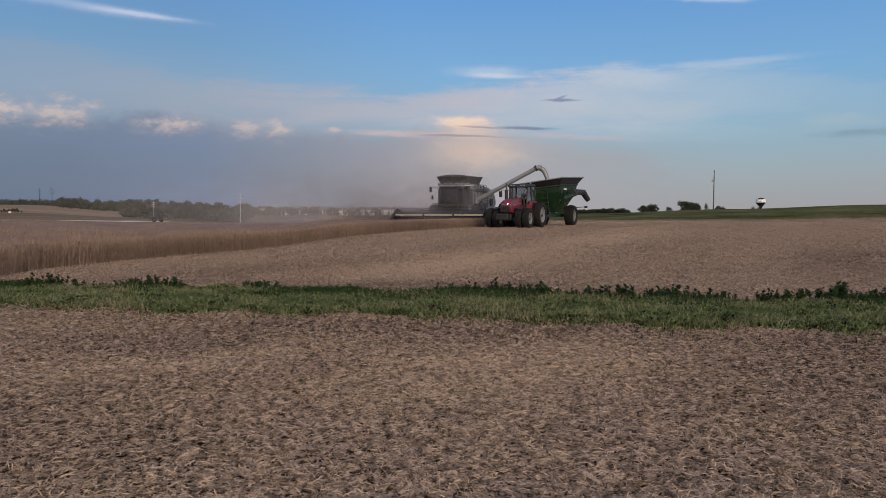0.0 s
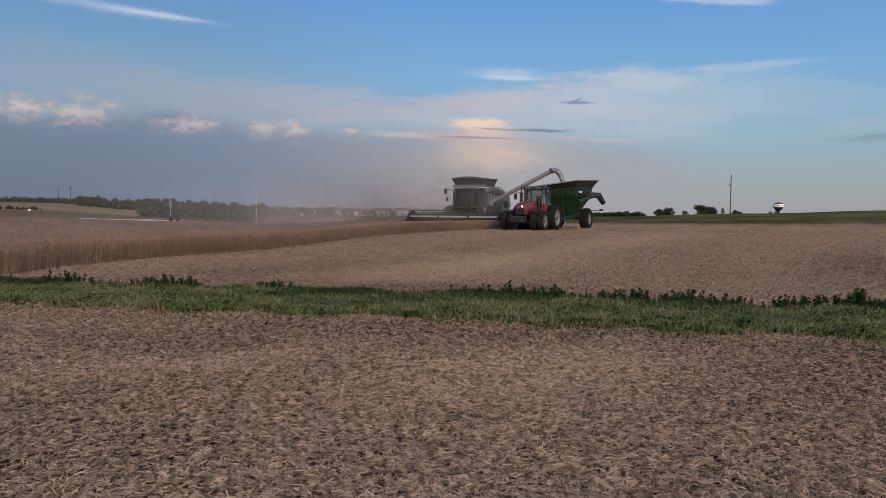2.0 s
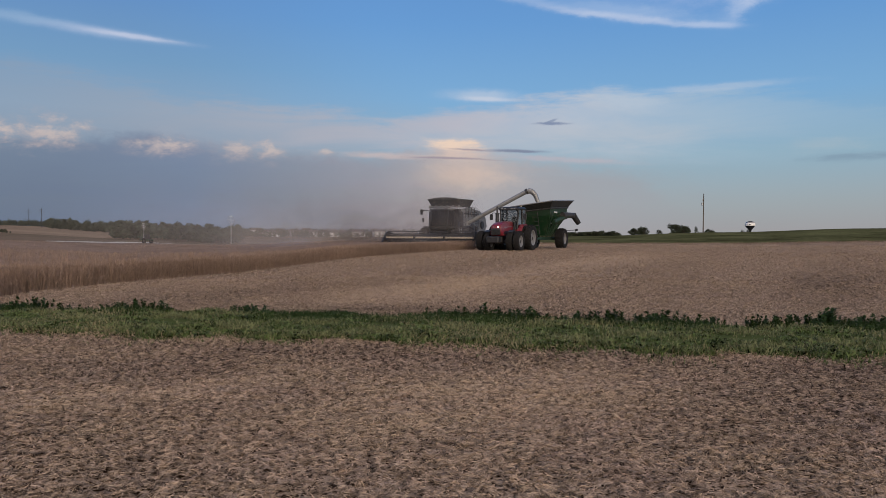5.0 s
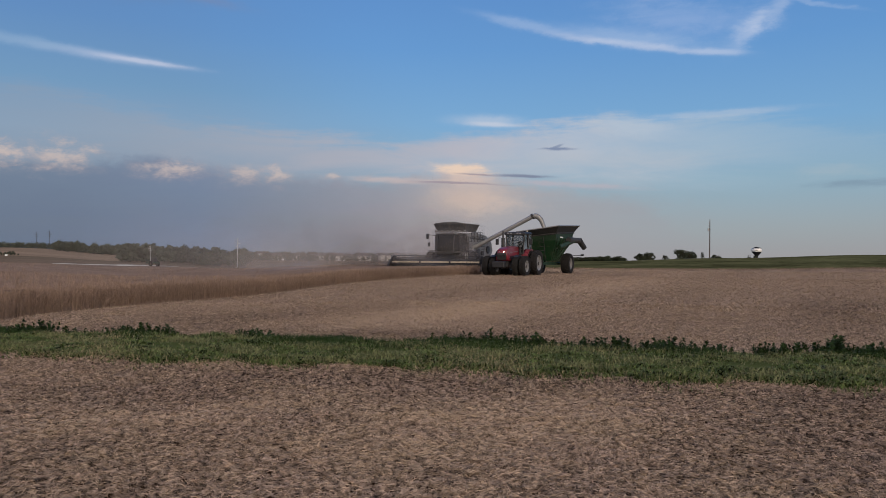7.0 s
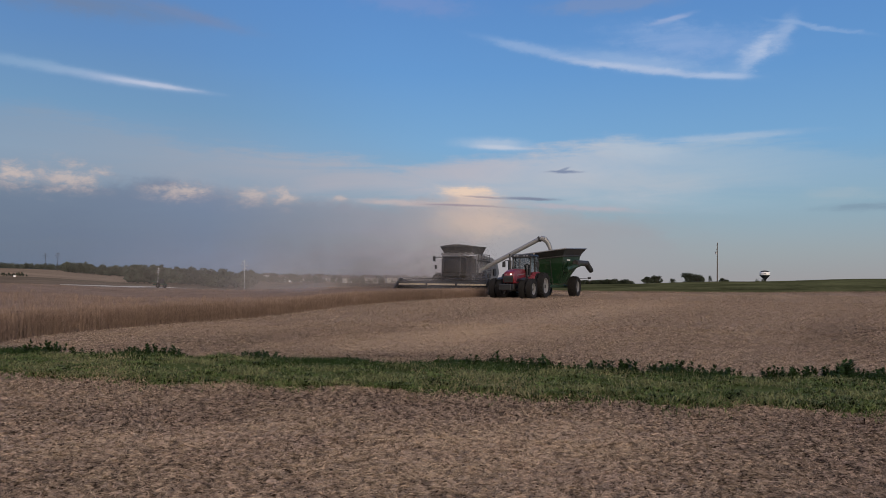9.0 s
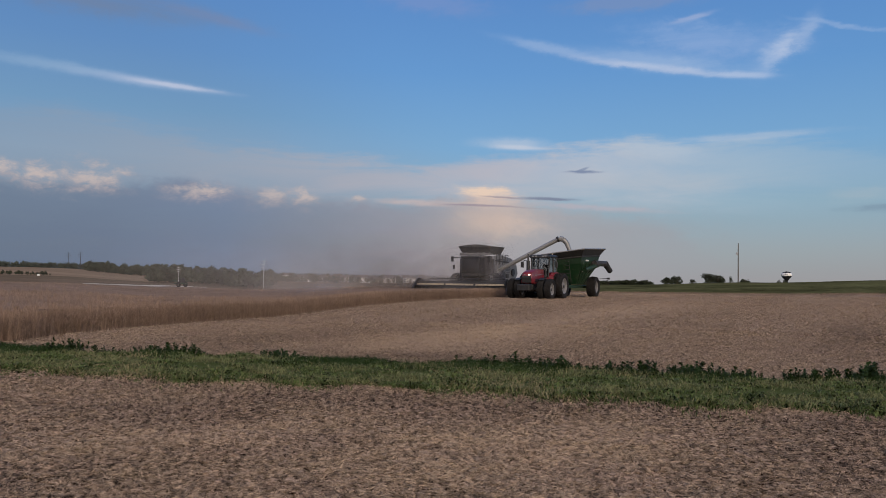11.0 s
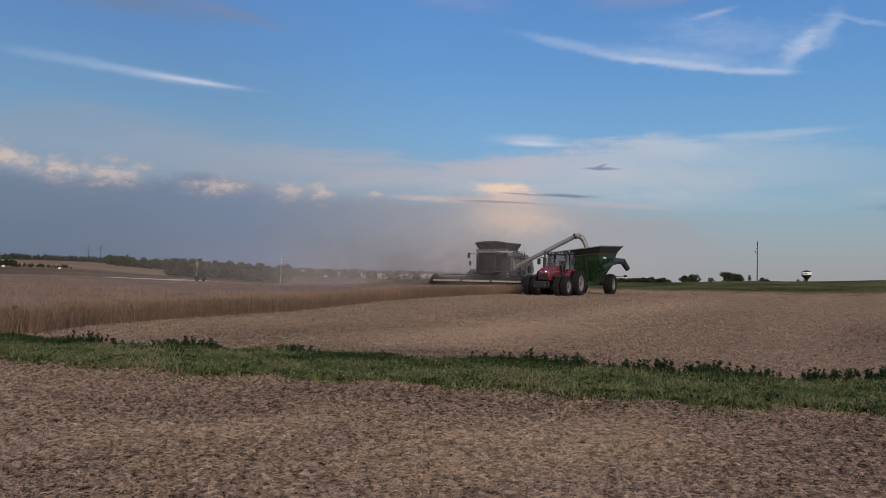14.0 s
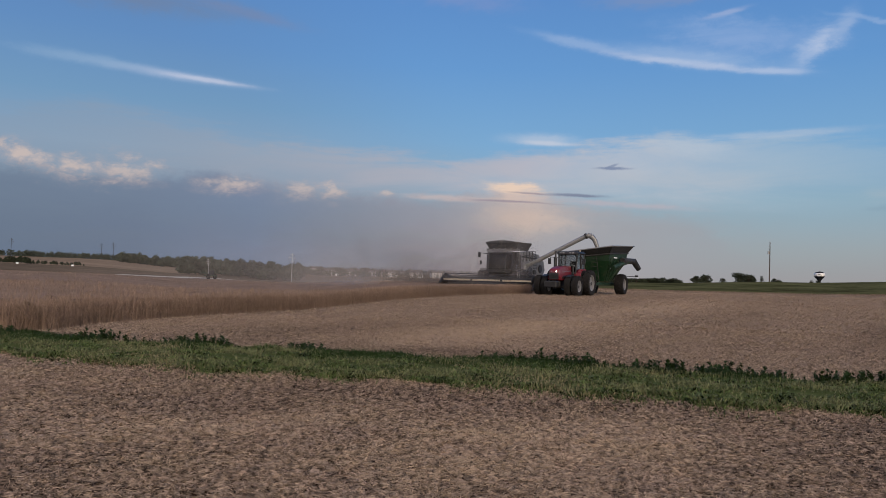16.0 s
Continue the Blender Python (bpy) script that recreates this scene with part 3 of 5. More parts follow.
def stalks(name, x, y, height, width, twigs, pods=0):
    """Dry bean plants: a leaning stem and a few twigs with pods each, as thin blades."""
    n = len(x)
    z = ground(x, y)
    hh = height * (rng.uniform(0.72, 1.08, n) + 0.10 * (lattice(x, y, 0.5) - 0.5))
    vs = []
    lean = rng.normal(0, 0.08, (n, 2)) * hh[:, None]
    foot = np.stack([x, y, z], -1)
    top = np.stack([x + lean[:, 0], y + lean[:, 1], z + hh], -1)
    def blade(a, b, w):
        t = rng.uniform(0, np.pi, n)
        s = np.stack([np.cos(t), 0.5 * np.sin(t), 0 * t], -1) * w
        vs.append(np.stack([a - s, a + s, b + s * 0.5, b - s * 0.5], 1))
    blade(foot, top, width * 0.6)
    for _ in range(twigs):
        k = rng.uniform(0.15, 0.8, n)[:, None]
        a = foot + (top - foot) * k
        b = a + np.stack([rng.normal(0, 0.07, n), rng.normal(0, 0.07, n), rng.uniform(0.08, 0.26, n) * hh], -1)
        blade(a, b, width * rng.uniform(0.5, 1.3))
    for _ in range(pods):
        k = rng.uniform(0.08, 0.98, n)[:, None]
        a = foot + (top - foot) * k + np.stack([rng.normal(0, 0.05, n), rng.normal(0, 0.05, n), 0 * x], -1)
        b = a + np.stack([rng.normal(0, 0.022, n), rng.normal(0, 0.022, n), rng.normal(0, 0.03, n)], -1)
        blade(a, b, 0.011)
    v = np.concatenate(vs)
    f = np.arange(len(v) * 4).reshape(-1, 4)
    return tagged(new(name, mesh_of(name, v, f, [M_CROP])), "dry tan soybean plants standing uncut in a dense field", "crop", kind="stuff")


# the mass of the plants inside, under the tops
cyv = np.concatenate([np.arange(17.5, 70, 0.6), np.arange(70, 125, 2.0)])
cu = np.concatenate([[0.0, 0.012], np.linspace(0.02, 1, 70) ** 1.4])
CY, CU = np.meshgrid(cyv, cu, indexing="ij")
CX = (edge_x(CY) - 0.35) * (1 - CU) + (-105 - CY * 0.25) * CU
CZ = ground(CX, CY) + 0.64 + 0.04 * np.sin(CX * 1.7) * np.sin(CY * 2.1) + rng.normal(0, 0.035, CX.shape)
CZ = np.where((CU == 0) | (CY < strip_far(CX) + 1.7), ground(CX, CY) - 0.02, CZ)
CZ[0] = ground(CX[0], CY[0]) - 0.02
CZ[-1] = ground(CX[-1], CY[-1]) - 0.02
a, b = len(cyv), len(cu)
si, sj = np.meshgrid(np.arange(a - 1), np.arange(b - 1), indexing="ij")
sq = np.stack([si * b + sj, si * b + sj + 1, (si + 1) * b + sj + 1, (si + 1) * b + sj], -1).reshape(-1, 4)
tagged(new("crop_mass", mesh_of("crop_mass", np.stack([CX, CY, CZ], -1), sq, [M_CROPTOP], None, True)), "brown inner mass of the standing soybean crop", "crop", kind="stuff")

n = 15000
ye = rng.uniform(16.5, 66.5, n) ** 1.0
xe = edge_x(ye) - np.abs(rng.normal(0, 1.1, n)) - 0.02 + 0.5 * (lattice(ye, ye * 0.3, 0.6) - 0.6)
ok = in_crop(xe, ye)
stalks("crop", xe[ok], ye[ok], 0.78, 0.009, 4, 6)
xf = rng.uniform(-30, -11.5, 3500)
yf = strip_far(xf) + 1.25 + np.abs(rng.normal(0, 0.8, 3500))
stalks("crop", xf, yf, 0.78, 0.009, 4, 6)
p = scatter(19000, lambda x, y: in_crop(x, y) & in_view(x, y, 39) & (np.hypot(x, y) < 48), (-40, 16), (3, 48))
stalks("crop", p[:, 0], p[:, 1], 0.78, 0.012, 3)
p = scatter(16000, lambda x, y: in_crop(x, y) & in_view(x, y, 39) & (np.hypot(x, y) > 46), (-100, 40), (3, 122))
stalks("crop", p[:, 0], p[:, 1], 0.76, 0.022, 3)

# ---- building helpers ----


def finish(bm, name, mat, smooth=False):
    me = bpy.data.meshes.new(name)
    bmesh.ops.recalc_face_normals(bm, faces=bm.faces)
    bm.to_mesh(me)
    bm.free()
    me.materials.append(mat)
    if smooth:
        me.polygons.foreach_set("use_smooth", np.full(len(me.polygons), True))
        me.set_sharp_from_angle(angle=radians(40))
    return me


def part(name, bm, mat, parent, label="", at=None, smooth=False):
    """A mesh of its own under a thing or a part; bm: a bmesh, or a mesh to share."""
    ob = new(name, bm if isinstance(bm, bpy.types.Mesh) else finish(bm, name, mat, smooth))
    ob.parent = parent
    if at is not None:
        ob.matrix_basis = at
    return tagged(ob, label)


def thing(name, at, label, category, group=""):
    ob = new(name)
    ob.empty_display_size = 0.3
    ob.matrix_basis = at
    return tagged(ob, label, category, group)


def box(size, centre=(0, 0, 0), turn=(0, 0, 0), bevel=0.02, bm=None, squeeze=None):
    """A box with softened edges; squeeze: how much narrower (x, y) its top is."""
    own = bmesh.new()
    bmesh.ops.create_cube(own, size=1)
    for v in own.verts:
        k = (squeeze if squeeze and v.co.z > 0 else (1, 1))
        v.co = Vector((v.co.x * size[0] * k[0], v.co.y * size[1] * k[1], v.co.z * size[2]))
    if bevel:
        bmesh.ops.bevel(own, geom=own.edges[:], offset=min(bevel, min(size) * 0.4), segments=1, affect="EDGES")
    own.transform(pose(*centre, *turn))
    return merge(bm, own)


def merge(bm, own):
    if bm is None:
        return own
    me = bpy.data.meshes.new("piece")
    own.to_mesh(me)
    own.free()
    bm.from_mesh(me)
    bpy.data.meshes.remove(me)
    return bm


def rod(a, b, r, r2=None, seg=10, bm=None):
    own = bmesh.new()
    a, b = Vector(a), Vector(b)
    bmesh.ops.create_cone(own, segments=seg, radius1=r, radius2=r if r2 is None else r2, depth=(b - a).length, cap_ends=True,
                          matrix=Matrix.Translation((a + b) / 2) @ (b - a).to_track_quat("Z", "Y").to_matrix().to_4x4())
    return merge(bm, own)


def path_rod(points, r, seg=8):
    bm = None
    for a, b in zip(points, points[1:]):
        bm = rod(a, b, r, seg=seg, bm=bm)
    return bm


def profile(points, x0, x1, bevel=0.02, x0b=None, x1b=None, bm=None):
    """A side profile of (y, z) drawn out from x0 to x1; x0b, x1b: narrower at the profile's highest points."""
    own = bmesh.new()
    zs = [z for _, z in points]
    lo, hi = min(zs), max(zs)
    rings = []
    for x, xb in ((x0, x0b), (x1, x1b)):
        rings.append([own.verts.new((x + ((xb if xb is not None else x) - x) * (z - lo) / (hi - lo), y, z)) for y, z in points])
    own.faces.new(rings[0])
    own.faces.new(rings[1][::-1])
    n = len(points)
    for i in range(n):
        own.faces.new((rings[0][i], rings[1][i], rings[1][(i + 1) % n], rings[0][(i + 1) % n]))
    if bevel:
        bmesh.ops.bevel(own, geom=own.edges[:], offset=bevel, segments=1, affect="EDGES")
    return merge(bm, own)


def lathe(points, seg=32):
    """A body turned about the x axis from (x, radius) points."""
    bm = bmesh.new()
    rings = [[bm.verts.new((x, r * math.cos(2 * math.pi * k / seg), r * math.sin(2 * math.pi * k / seg))) for k in range(seg)] for x, r in points]
    for a, b in zip(rings, rings[1:]):
        for k in range(seg):
            bm.faces.new((a[k], a[(k + 1) % seg], b[(k + 1) % seg], b[k]))
    return bm


def tyre_mesh(r, w, rim, mat):
    h = w / 2
    bm = lathe([(-h * 0.75, rim), (-h * 0.95, rim + 0.1 * r), (-h, r * 0.84), (-h * 0.9, r * 0.93), (-h * 0.45, r * 0.965), (h * 0.45, r * 0.965), (h * 0.9, r * 0.93), (h, r * 0.84),
                (h * 0.95, rim + 0.1 * r), (h * 0.75, rim)], 36)
    lugs = 20
    for k in range(lugs):
        for side in (-1, 1):
            ang = 360 * (k + (0.5 if side > 0 else 0)) / lugs
            m = pose(0, 0, 0, ang) @ pose(side * h * 0.48, 0, r * 0.965, 0, side * 9, side * 38)
            own = box((h * 0.98, 0.055 * r, 0.07 * r), bevel=0)
            own.transform(m)
            bm = merge(bm, own)
    return finish(bm, "tyre", mat, True)


def rim_mesh(rim, w, mat):
    h = w / 2
    bm = lathe([(-h * 0.78, rim * 1.02), (-h * 0.7, rim * 0.92), (-h * 0.25, rim * 0.86), (-h * 0.18, rim * 0.42), (-h * 0.5, rim * 0.36), (-h * 0.52, 0.02),
                (h * 0.52, 0.02), (h * 0.5, rim * 0.36), (h * 0.18, rim * 0.42), (h * 0.25, rim * 0.86), (h * 0.7, rim * 0.92), (h * 0.78, rim * 1.02)], 28)
    for k in range(8):
        a = 2 * math.pi * k / 8
        for s in (-1, 1):
            y, z = math.cos(a) * rim * 0.26, math.sin(a) * rim * 0.26
            bm = rod((s * h * 0.5, y, z), (s * h * 0.58, y, z), 0.025, seg=6, bm=bm)
    return finish(bm, "wheel", mat, True)


def wheel(parent, at, r, w, rim, tyre_key, rim_mat, cache={}):
    key = (r, w, rim)
    if key not in cache:
        cache[key] = (tyre_mesh(r, w, rim, tyre_key), rim_mesh(rim, w, rim_mat))
    hub = part("wheel", cache[key][1], None, parent, "pale steel wheel with black tyre", pose(*at))
    part("tyre", cache[key][0], None, hub, "black lugged rubber tyre")
    return hub


def plain(name, colour, rough, metal=0.0, emit=0.0, glass=False, ior=1.4):
    mat = bpy.data.materials.new(name)
    mat.use_nodes = True
    b = mat.node_tree.nodes["Principled BSDF"]
    b.inputs["Base Color"].default_value = (*colour, 1)
    b.inputs["Roughness"].default_value, b.inputs["Metallic"].default_value = rough, metal
    if glass:
        b.inputs["Transmission Weight"].default_value = 1.0
        b.inputs["IOR"].default_value = ior
    if emit:
        b.inputs["Emission Color"].default_value = (*colour, 1)
        b.inputs["Emission Strength"].default_value = emit
    return mat


M_RED = material("red_paint", (0.15, 0.004, 0.012), 0.32, vary=0.12, scale=2, dust=0.25)
M_BLACK = material("black_paint", (0.012, 0.012, 0.013), 0.55, vary=0.3, scale=3, dust=0.15, dust_colour=(0.05, 0.044, 0.038))
M_TYRE = material("tyre_rubber", (0.014, 0.0135, 0.0135), 0.9, vary=0.3, scale=4, dust=0.3, dust_colour=(0.04, 0.034, 0.028), gloss=0.2)
M_RIM = material("rim_paint", (0.18, 0.18, 0.185), 0.45, vary=0.15, scale=4, dust=0.25)
M_GREEN = material("green_paint", (0.005, 0.034, 0.011), 0.38, vary=0.18, scale=1.2, dust=0.25, dust_colour=(0.10, 0.10, 0.07))
M_DARKGREEN = material("dark_green_paint", (0.008, 0.03, 0.012), 0.6, vary=0.2, scale=1.2, dust=0.2, dust_colour=(0.08, 0.08, 0.06))
M_TARP = material("black_tarp", (0.014, 0.015, 0.016), 0.7, vary=0.3, scale=1.5, dust=0.2, dust_colour=(0.06, 0.055, 0.05))
M_SILVER = material("silver_panel", (0.20, 0.20, 0.205), 0.5, 0.3, vary=0.2, scale=1.0, dust=0.5, dust_colour=(0.15, 0.135, 0.12))
M_TUBE = material("grey_tube", (0.21, 0.213, 0.215), 0.4, 0.2, vary=0.1, scale=1.5, dust=0.3, dust_colour=(0.2, 0.185, 0.165))
M_DARKSTEEL = material("dusty_dark_steel", (0.03, 0.03, 0.032), 0.7, 0.2, vary=0.3, scale=2.0, dust=0.4, dust_colour=(0.075, 0.067, 0.06))
M_TANK = material("black_tank_board", (0.035, 0.037, 0.04), 0.6, vary=0.25, scale=1.5, dust=0.4, dust_colour=(0.10, 0.09, 0.08))
M_YELLOW = material("pale_yellow_bar", (0.40, 0.34, 0.25), 0.5, vary=0.15, scale=2, dust=0.3)
M_GLASS = plain("cab_glass", (0.42, 0.45, 0.47), 0.03, glass=True)
M_DARKGLASS = plain("tinted_glass", (0.05, 0.055, 0.06), 0.06, glass=True, ior=1.18)
M_LAMP = plain("lit_lamp", (1.0, 0.95, 0.85), 0.3, emit=5.0)
M_LENS = plain("lamp_lens", (0.22, 0.22, 0.22), 0.2)
M_WHITE = material("white_paint", (0.75, 0.75, 0.74), 0.4, vary=0.08)
M_SEAT = material("seat_cloth", (0.04, 0.04, 0.045), 0.9, vary=0.2)
M_GRAIN = material("soybeans", (0.42, 0.31, 0.15), 0.7, vary=0.3, scale=6, bump=0.6, bump_scale=60)


def seat_on(x, y):
    return float(ground(x, y))


# ---- tractor ----
def build_tractor(x, y, turn):
    """Origin on the ground under the rear axle; +y is forwards."""
    t = thing("tractor", pose(x, y, seat_on(x, y) - 0.03, -0.6, 0, turn), "red row-crop tractor with dual wheels and lit headlamp", "tractor")
    for s in (-1, 1):
        for off in (0.92, 1.62):
            wheel(t, (s * off, 0, 1.09), 1.09, 0.56, 0.64, M_TYRE, M_RIM)
        for off in (0.98, 1.60):
            wheel(t, (s * off, 2.95, 0.84), 0.84, 0.5, 0.46, M_TYRE, M_RIM)
        part("fender", profile([(-1.05, 1.45), (-0.8, 2.05), (-0.2, 2.25), (0.55, 2.2), (0.95, 1.9), (1.05, 1.5), (0.95, 1.5), (0.85, 1.85), (0.5, 2.1), (-0.2, 2.15), (-0.72, 1.97), (-0.95, 1.45)],
                               s * 0.62, s * 1.18, 0.01), M_RED, t, "glossy red rear fender")
        part("front_fender", profile([(2.25, 1.45), (2.5, 1.68), (3.0, 1.76), (3.5, 1.6), (3.5, 1.56), (3.0, 1.71), (2.52, 1.63), (2.28, 1.42)], s * 0.82, s * 1.22, 0.008), M_BLACK, t)
        mirror = part("mirror", box((0.28, 0.09, 0.5), (s * 1.5, 1.15, 2.85), bevel=0.03), M_BLACK, t)
        part("mirror_arm", path_rod([(s * 0.84, 0.92, 3.15), (s * 1.35, 1.15, 3.2), (s * 1.5, 1.15, 3.05)], 0.025), M_BLACK, mirror)
        part("headlamp", rod((s * 0.2, 3.84, 2.02), (s * 0.2, 3.97, 2.0), 0.045, seg=14), M_LAMP if s < 0 else M_LENS, t, "round headlamp in the nose")
        for dx in (0.30, 0.55):
            part("roof_lamp", box((0.17, 0.06, 0.11), (s * dx, 1.10, 3.56), bevel=0.015), M_LENS, t)
        for i in range(3):
            part("step", box((0.34, 0.26, 0.04), (s * 1.0, 1.18 + 0.06 * i, 0.55 + 0.32 * i), bevel=0.01), M_BLACK, t)
        part("fuel_tank", box((0.36, 0.95, 0.55), (s * 0.62, 1.05, 0.95), bevel=0.1), M_BLACK, t)
    part("chassis", box((0.62, 3.9, 0.5), (0, 1.55, 1.02), bevel=0.06), M_DARKSTEEL, t)
    part("rear_axle", rod((-1.8, 0, 1.03), (1.8, 0, 1.03), 0.14), M_DARKSTEEL, t)
    part("front_axle", rod((-1.75, 2.95, 0.8), (1.75, 2.95, 0.8), 0.12, bm=box((0.6, 0.4, 0.42), (0, 2.95, 0.85), bevel=0.06)), M_DARKSTEEL, t)
    hood = part("hood", profile([(1.0, 1.45), (1.0, 2.42), (1.3, 2.48), (2.6, 2.42), (3.45, 2.32), (3.85, 2.18), (3.97, 1.80), (3.92, 1.32), (3.5, 1.28)], -0.50, 0.50, 0.05, -0.36, 0.36), M_RED, t, "sloping glossy red hood", smooth=True)
    for s in (-1, 1):
        part("side_grille", profile([(2.0, 1.42), (2.05, 1.72), (3.2, 1.66), (3.45, 1.42)], s * 0.475, s * 0.515, 0.006), M_BLACK, hood)
        part("hood_stripe", profile([(1.3, 2.02), (1.3, 2.09), (3.2, 1.98), (3.2, 1.92)], s * 0.425, s * 0.447, 0.004), M_TUBE, hood, "thin pale stripe along the hood")
    part("grille", profile([(3.925, 1.36), (3.97, 1.80), (3.94, 1.9), (3.98, 1.9), (4.01, 1.80), (3.965, 1.36)], -0.40, 0.40, 0.005), M_BLACK, hood)
    for i in range(4):
        part("grille_bar", box((0.62, 0.02, 0.02), (0, 3.99 + 0.008 * i, 1.42 + 0.11 * i), bevel=0.004), M_DARKSTEEL, hood)
    front = part("front_weight", box((1.05, 0.62, 0.52), (0, 4.45, 0.98), bevel=0.07), M_BLACK, t, "black front weight block with a steel trim")
    part("trim_strip", box((1.0, 0.03, 0.07), (0, 4.775, 1.16), bevel=0.01), M_DARKSTEEL, front)
    part("linkage", box((0.5, 0.7, 0.2), (0, 4.0, 0.9), bevel=0.04), M_DARKSTEEL, t)
    # cab
    cab = part("cab", box((1.66, 1.75, 0.5), (0, 0.05, 1.62), bevel=0.05), M_BLACK, t, "black cab with large windows")
    for s in (-1, 1):
        part("cab_post", rod((s * 0.74, 0.98, 1.8), (s * 0.80, 0.80, 3.48), 0.065), M_BLACK, cab)
        part("cab_post", rod((s * 0.88, 0.05, 1.8), (s * 0.86, 0.05, 3.48), 0.07), M_BLACK, cab)
        part("cab_post", rod((s * 0.86, -0.80, 1.8), (s * 0.80, -0.80, 3.48), 0.08), M_BLACK, cab)
        part("side_window", profile([(-0.76, 1.87), (-0.76, 3.45), (0.80, 3.45), (0.94, 1.87)], s * 0.87, s * 0.88, 0, s * 0.83, s * 0.84), M_GLASS, cab, "clear cab side window")
    part("windscreen", profile([(0.97, 1.87), (0.80, 3.45), (0.81, 3.45), (0.98, 1.87)], -0.73, 0.73, 0), M_GLASS, cab, "clear curved windscreen")
    part("rear_window", profile([(-0.80, 1.95), (-0.80, 3.45), (-0.79, 3.45), (-0.79, 1.95)], -0.76, 0.76, 0), M_GLASS, cab)
    part("roof", box((1.95, 2.15, 0.24), (0, 0.05, 3.58), bevel=0.09, squeeze=(0.9, 0.9)), M_BLACK, cab, "grey-black cab roof with lamps")
    part("visor", box((1.65, 0.16, 0.14), (0, 1.05, 3.47), bevel=0.03), M_BLACK, cab)
    seat = part("seat", box((0.56, 0.5, 0.2), (0, -0.25, 2.05), bevel=0.05), M_SEAT, cab)
    part("seat_back", box((0.54, 0.16, 0.85), (0, -0.48, 2.5), (8, 0, 0), bevel=0.05), M_SEAT, seat)
    part("steering_wheel", rod((0, 0.35, 2.25), (0, 0.37, 2.28), 0.19, seg=18), M_BLACK, cab)
    part("console", box((0.36, 0.3, 0.7), (0, 0.55, 2.05), bevel=0.05), M_BLACK, cab)
    stack = part("exhaust", rod((0.92, 1.3, 1.7), (0.92, 1.27, 3.15), 0.15, seg=14), M_BLACK, t, "black upright exhaust stack")
    part("exhaust_tip", rod((0.92, 1.27, 3.15), (1.0, 1.06, 3.72), 0.08), M_DARKSTEEL, stack)
    part("air_intake", rod((-0.60, 1.2, 1.8), (-0.60, 1.2, 2.45), 0.08, seg=12), M_BLACK, t)
    part("beacon", rod((-0.55, -0.6, 3.68), (-0.55, -0.6, 3.84), 0.06), M_YELLOW, t)
    part("hitch", box((0.35, 1.1, 0.16), (0, -1.05, 0.62), bevel=0.03), M_DARKSTEEL, t)
    return t


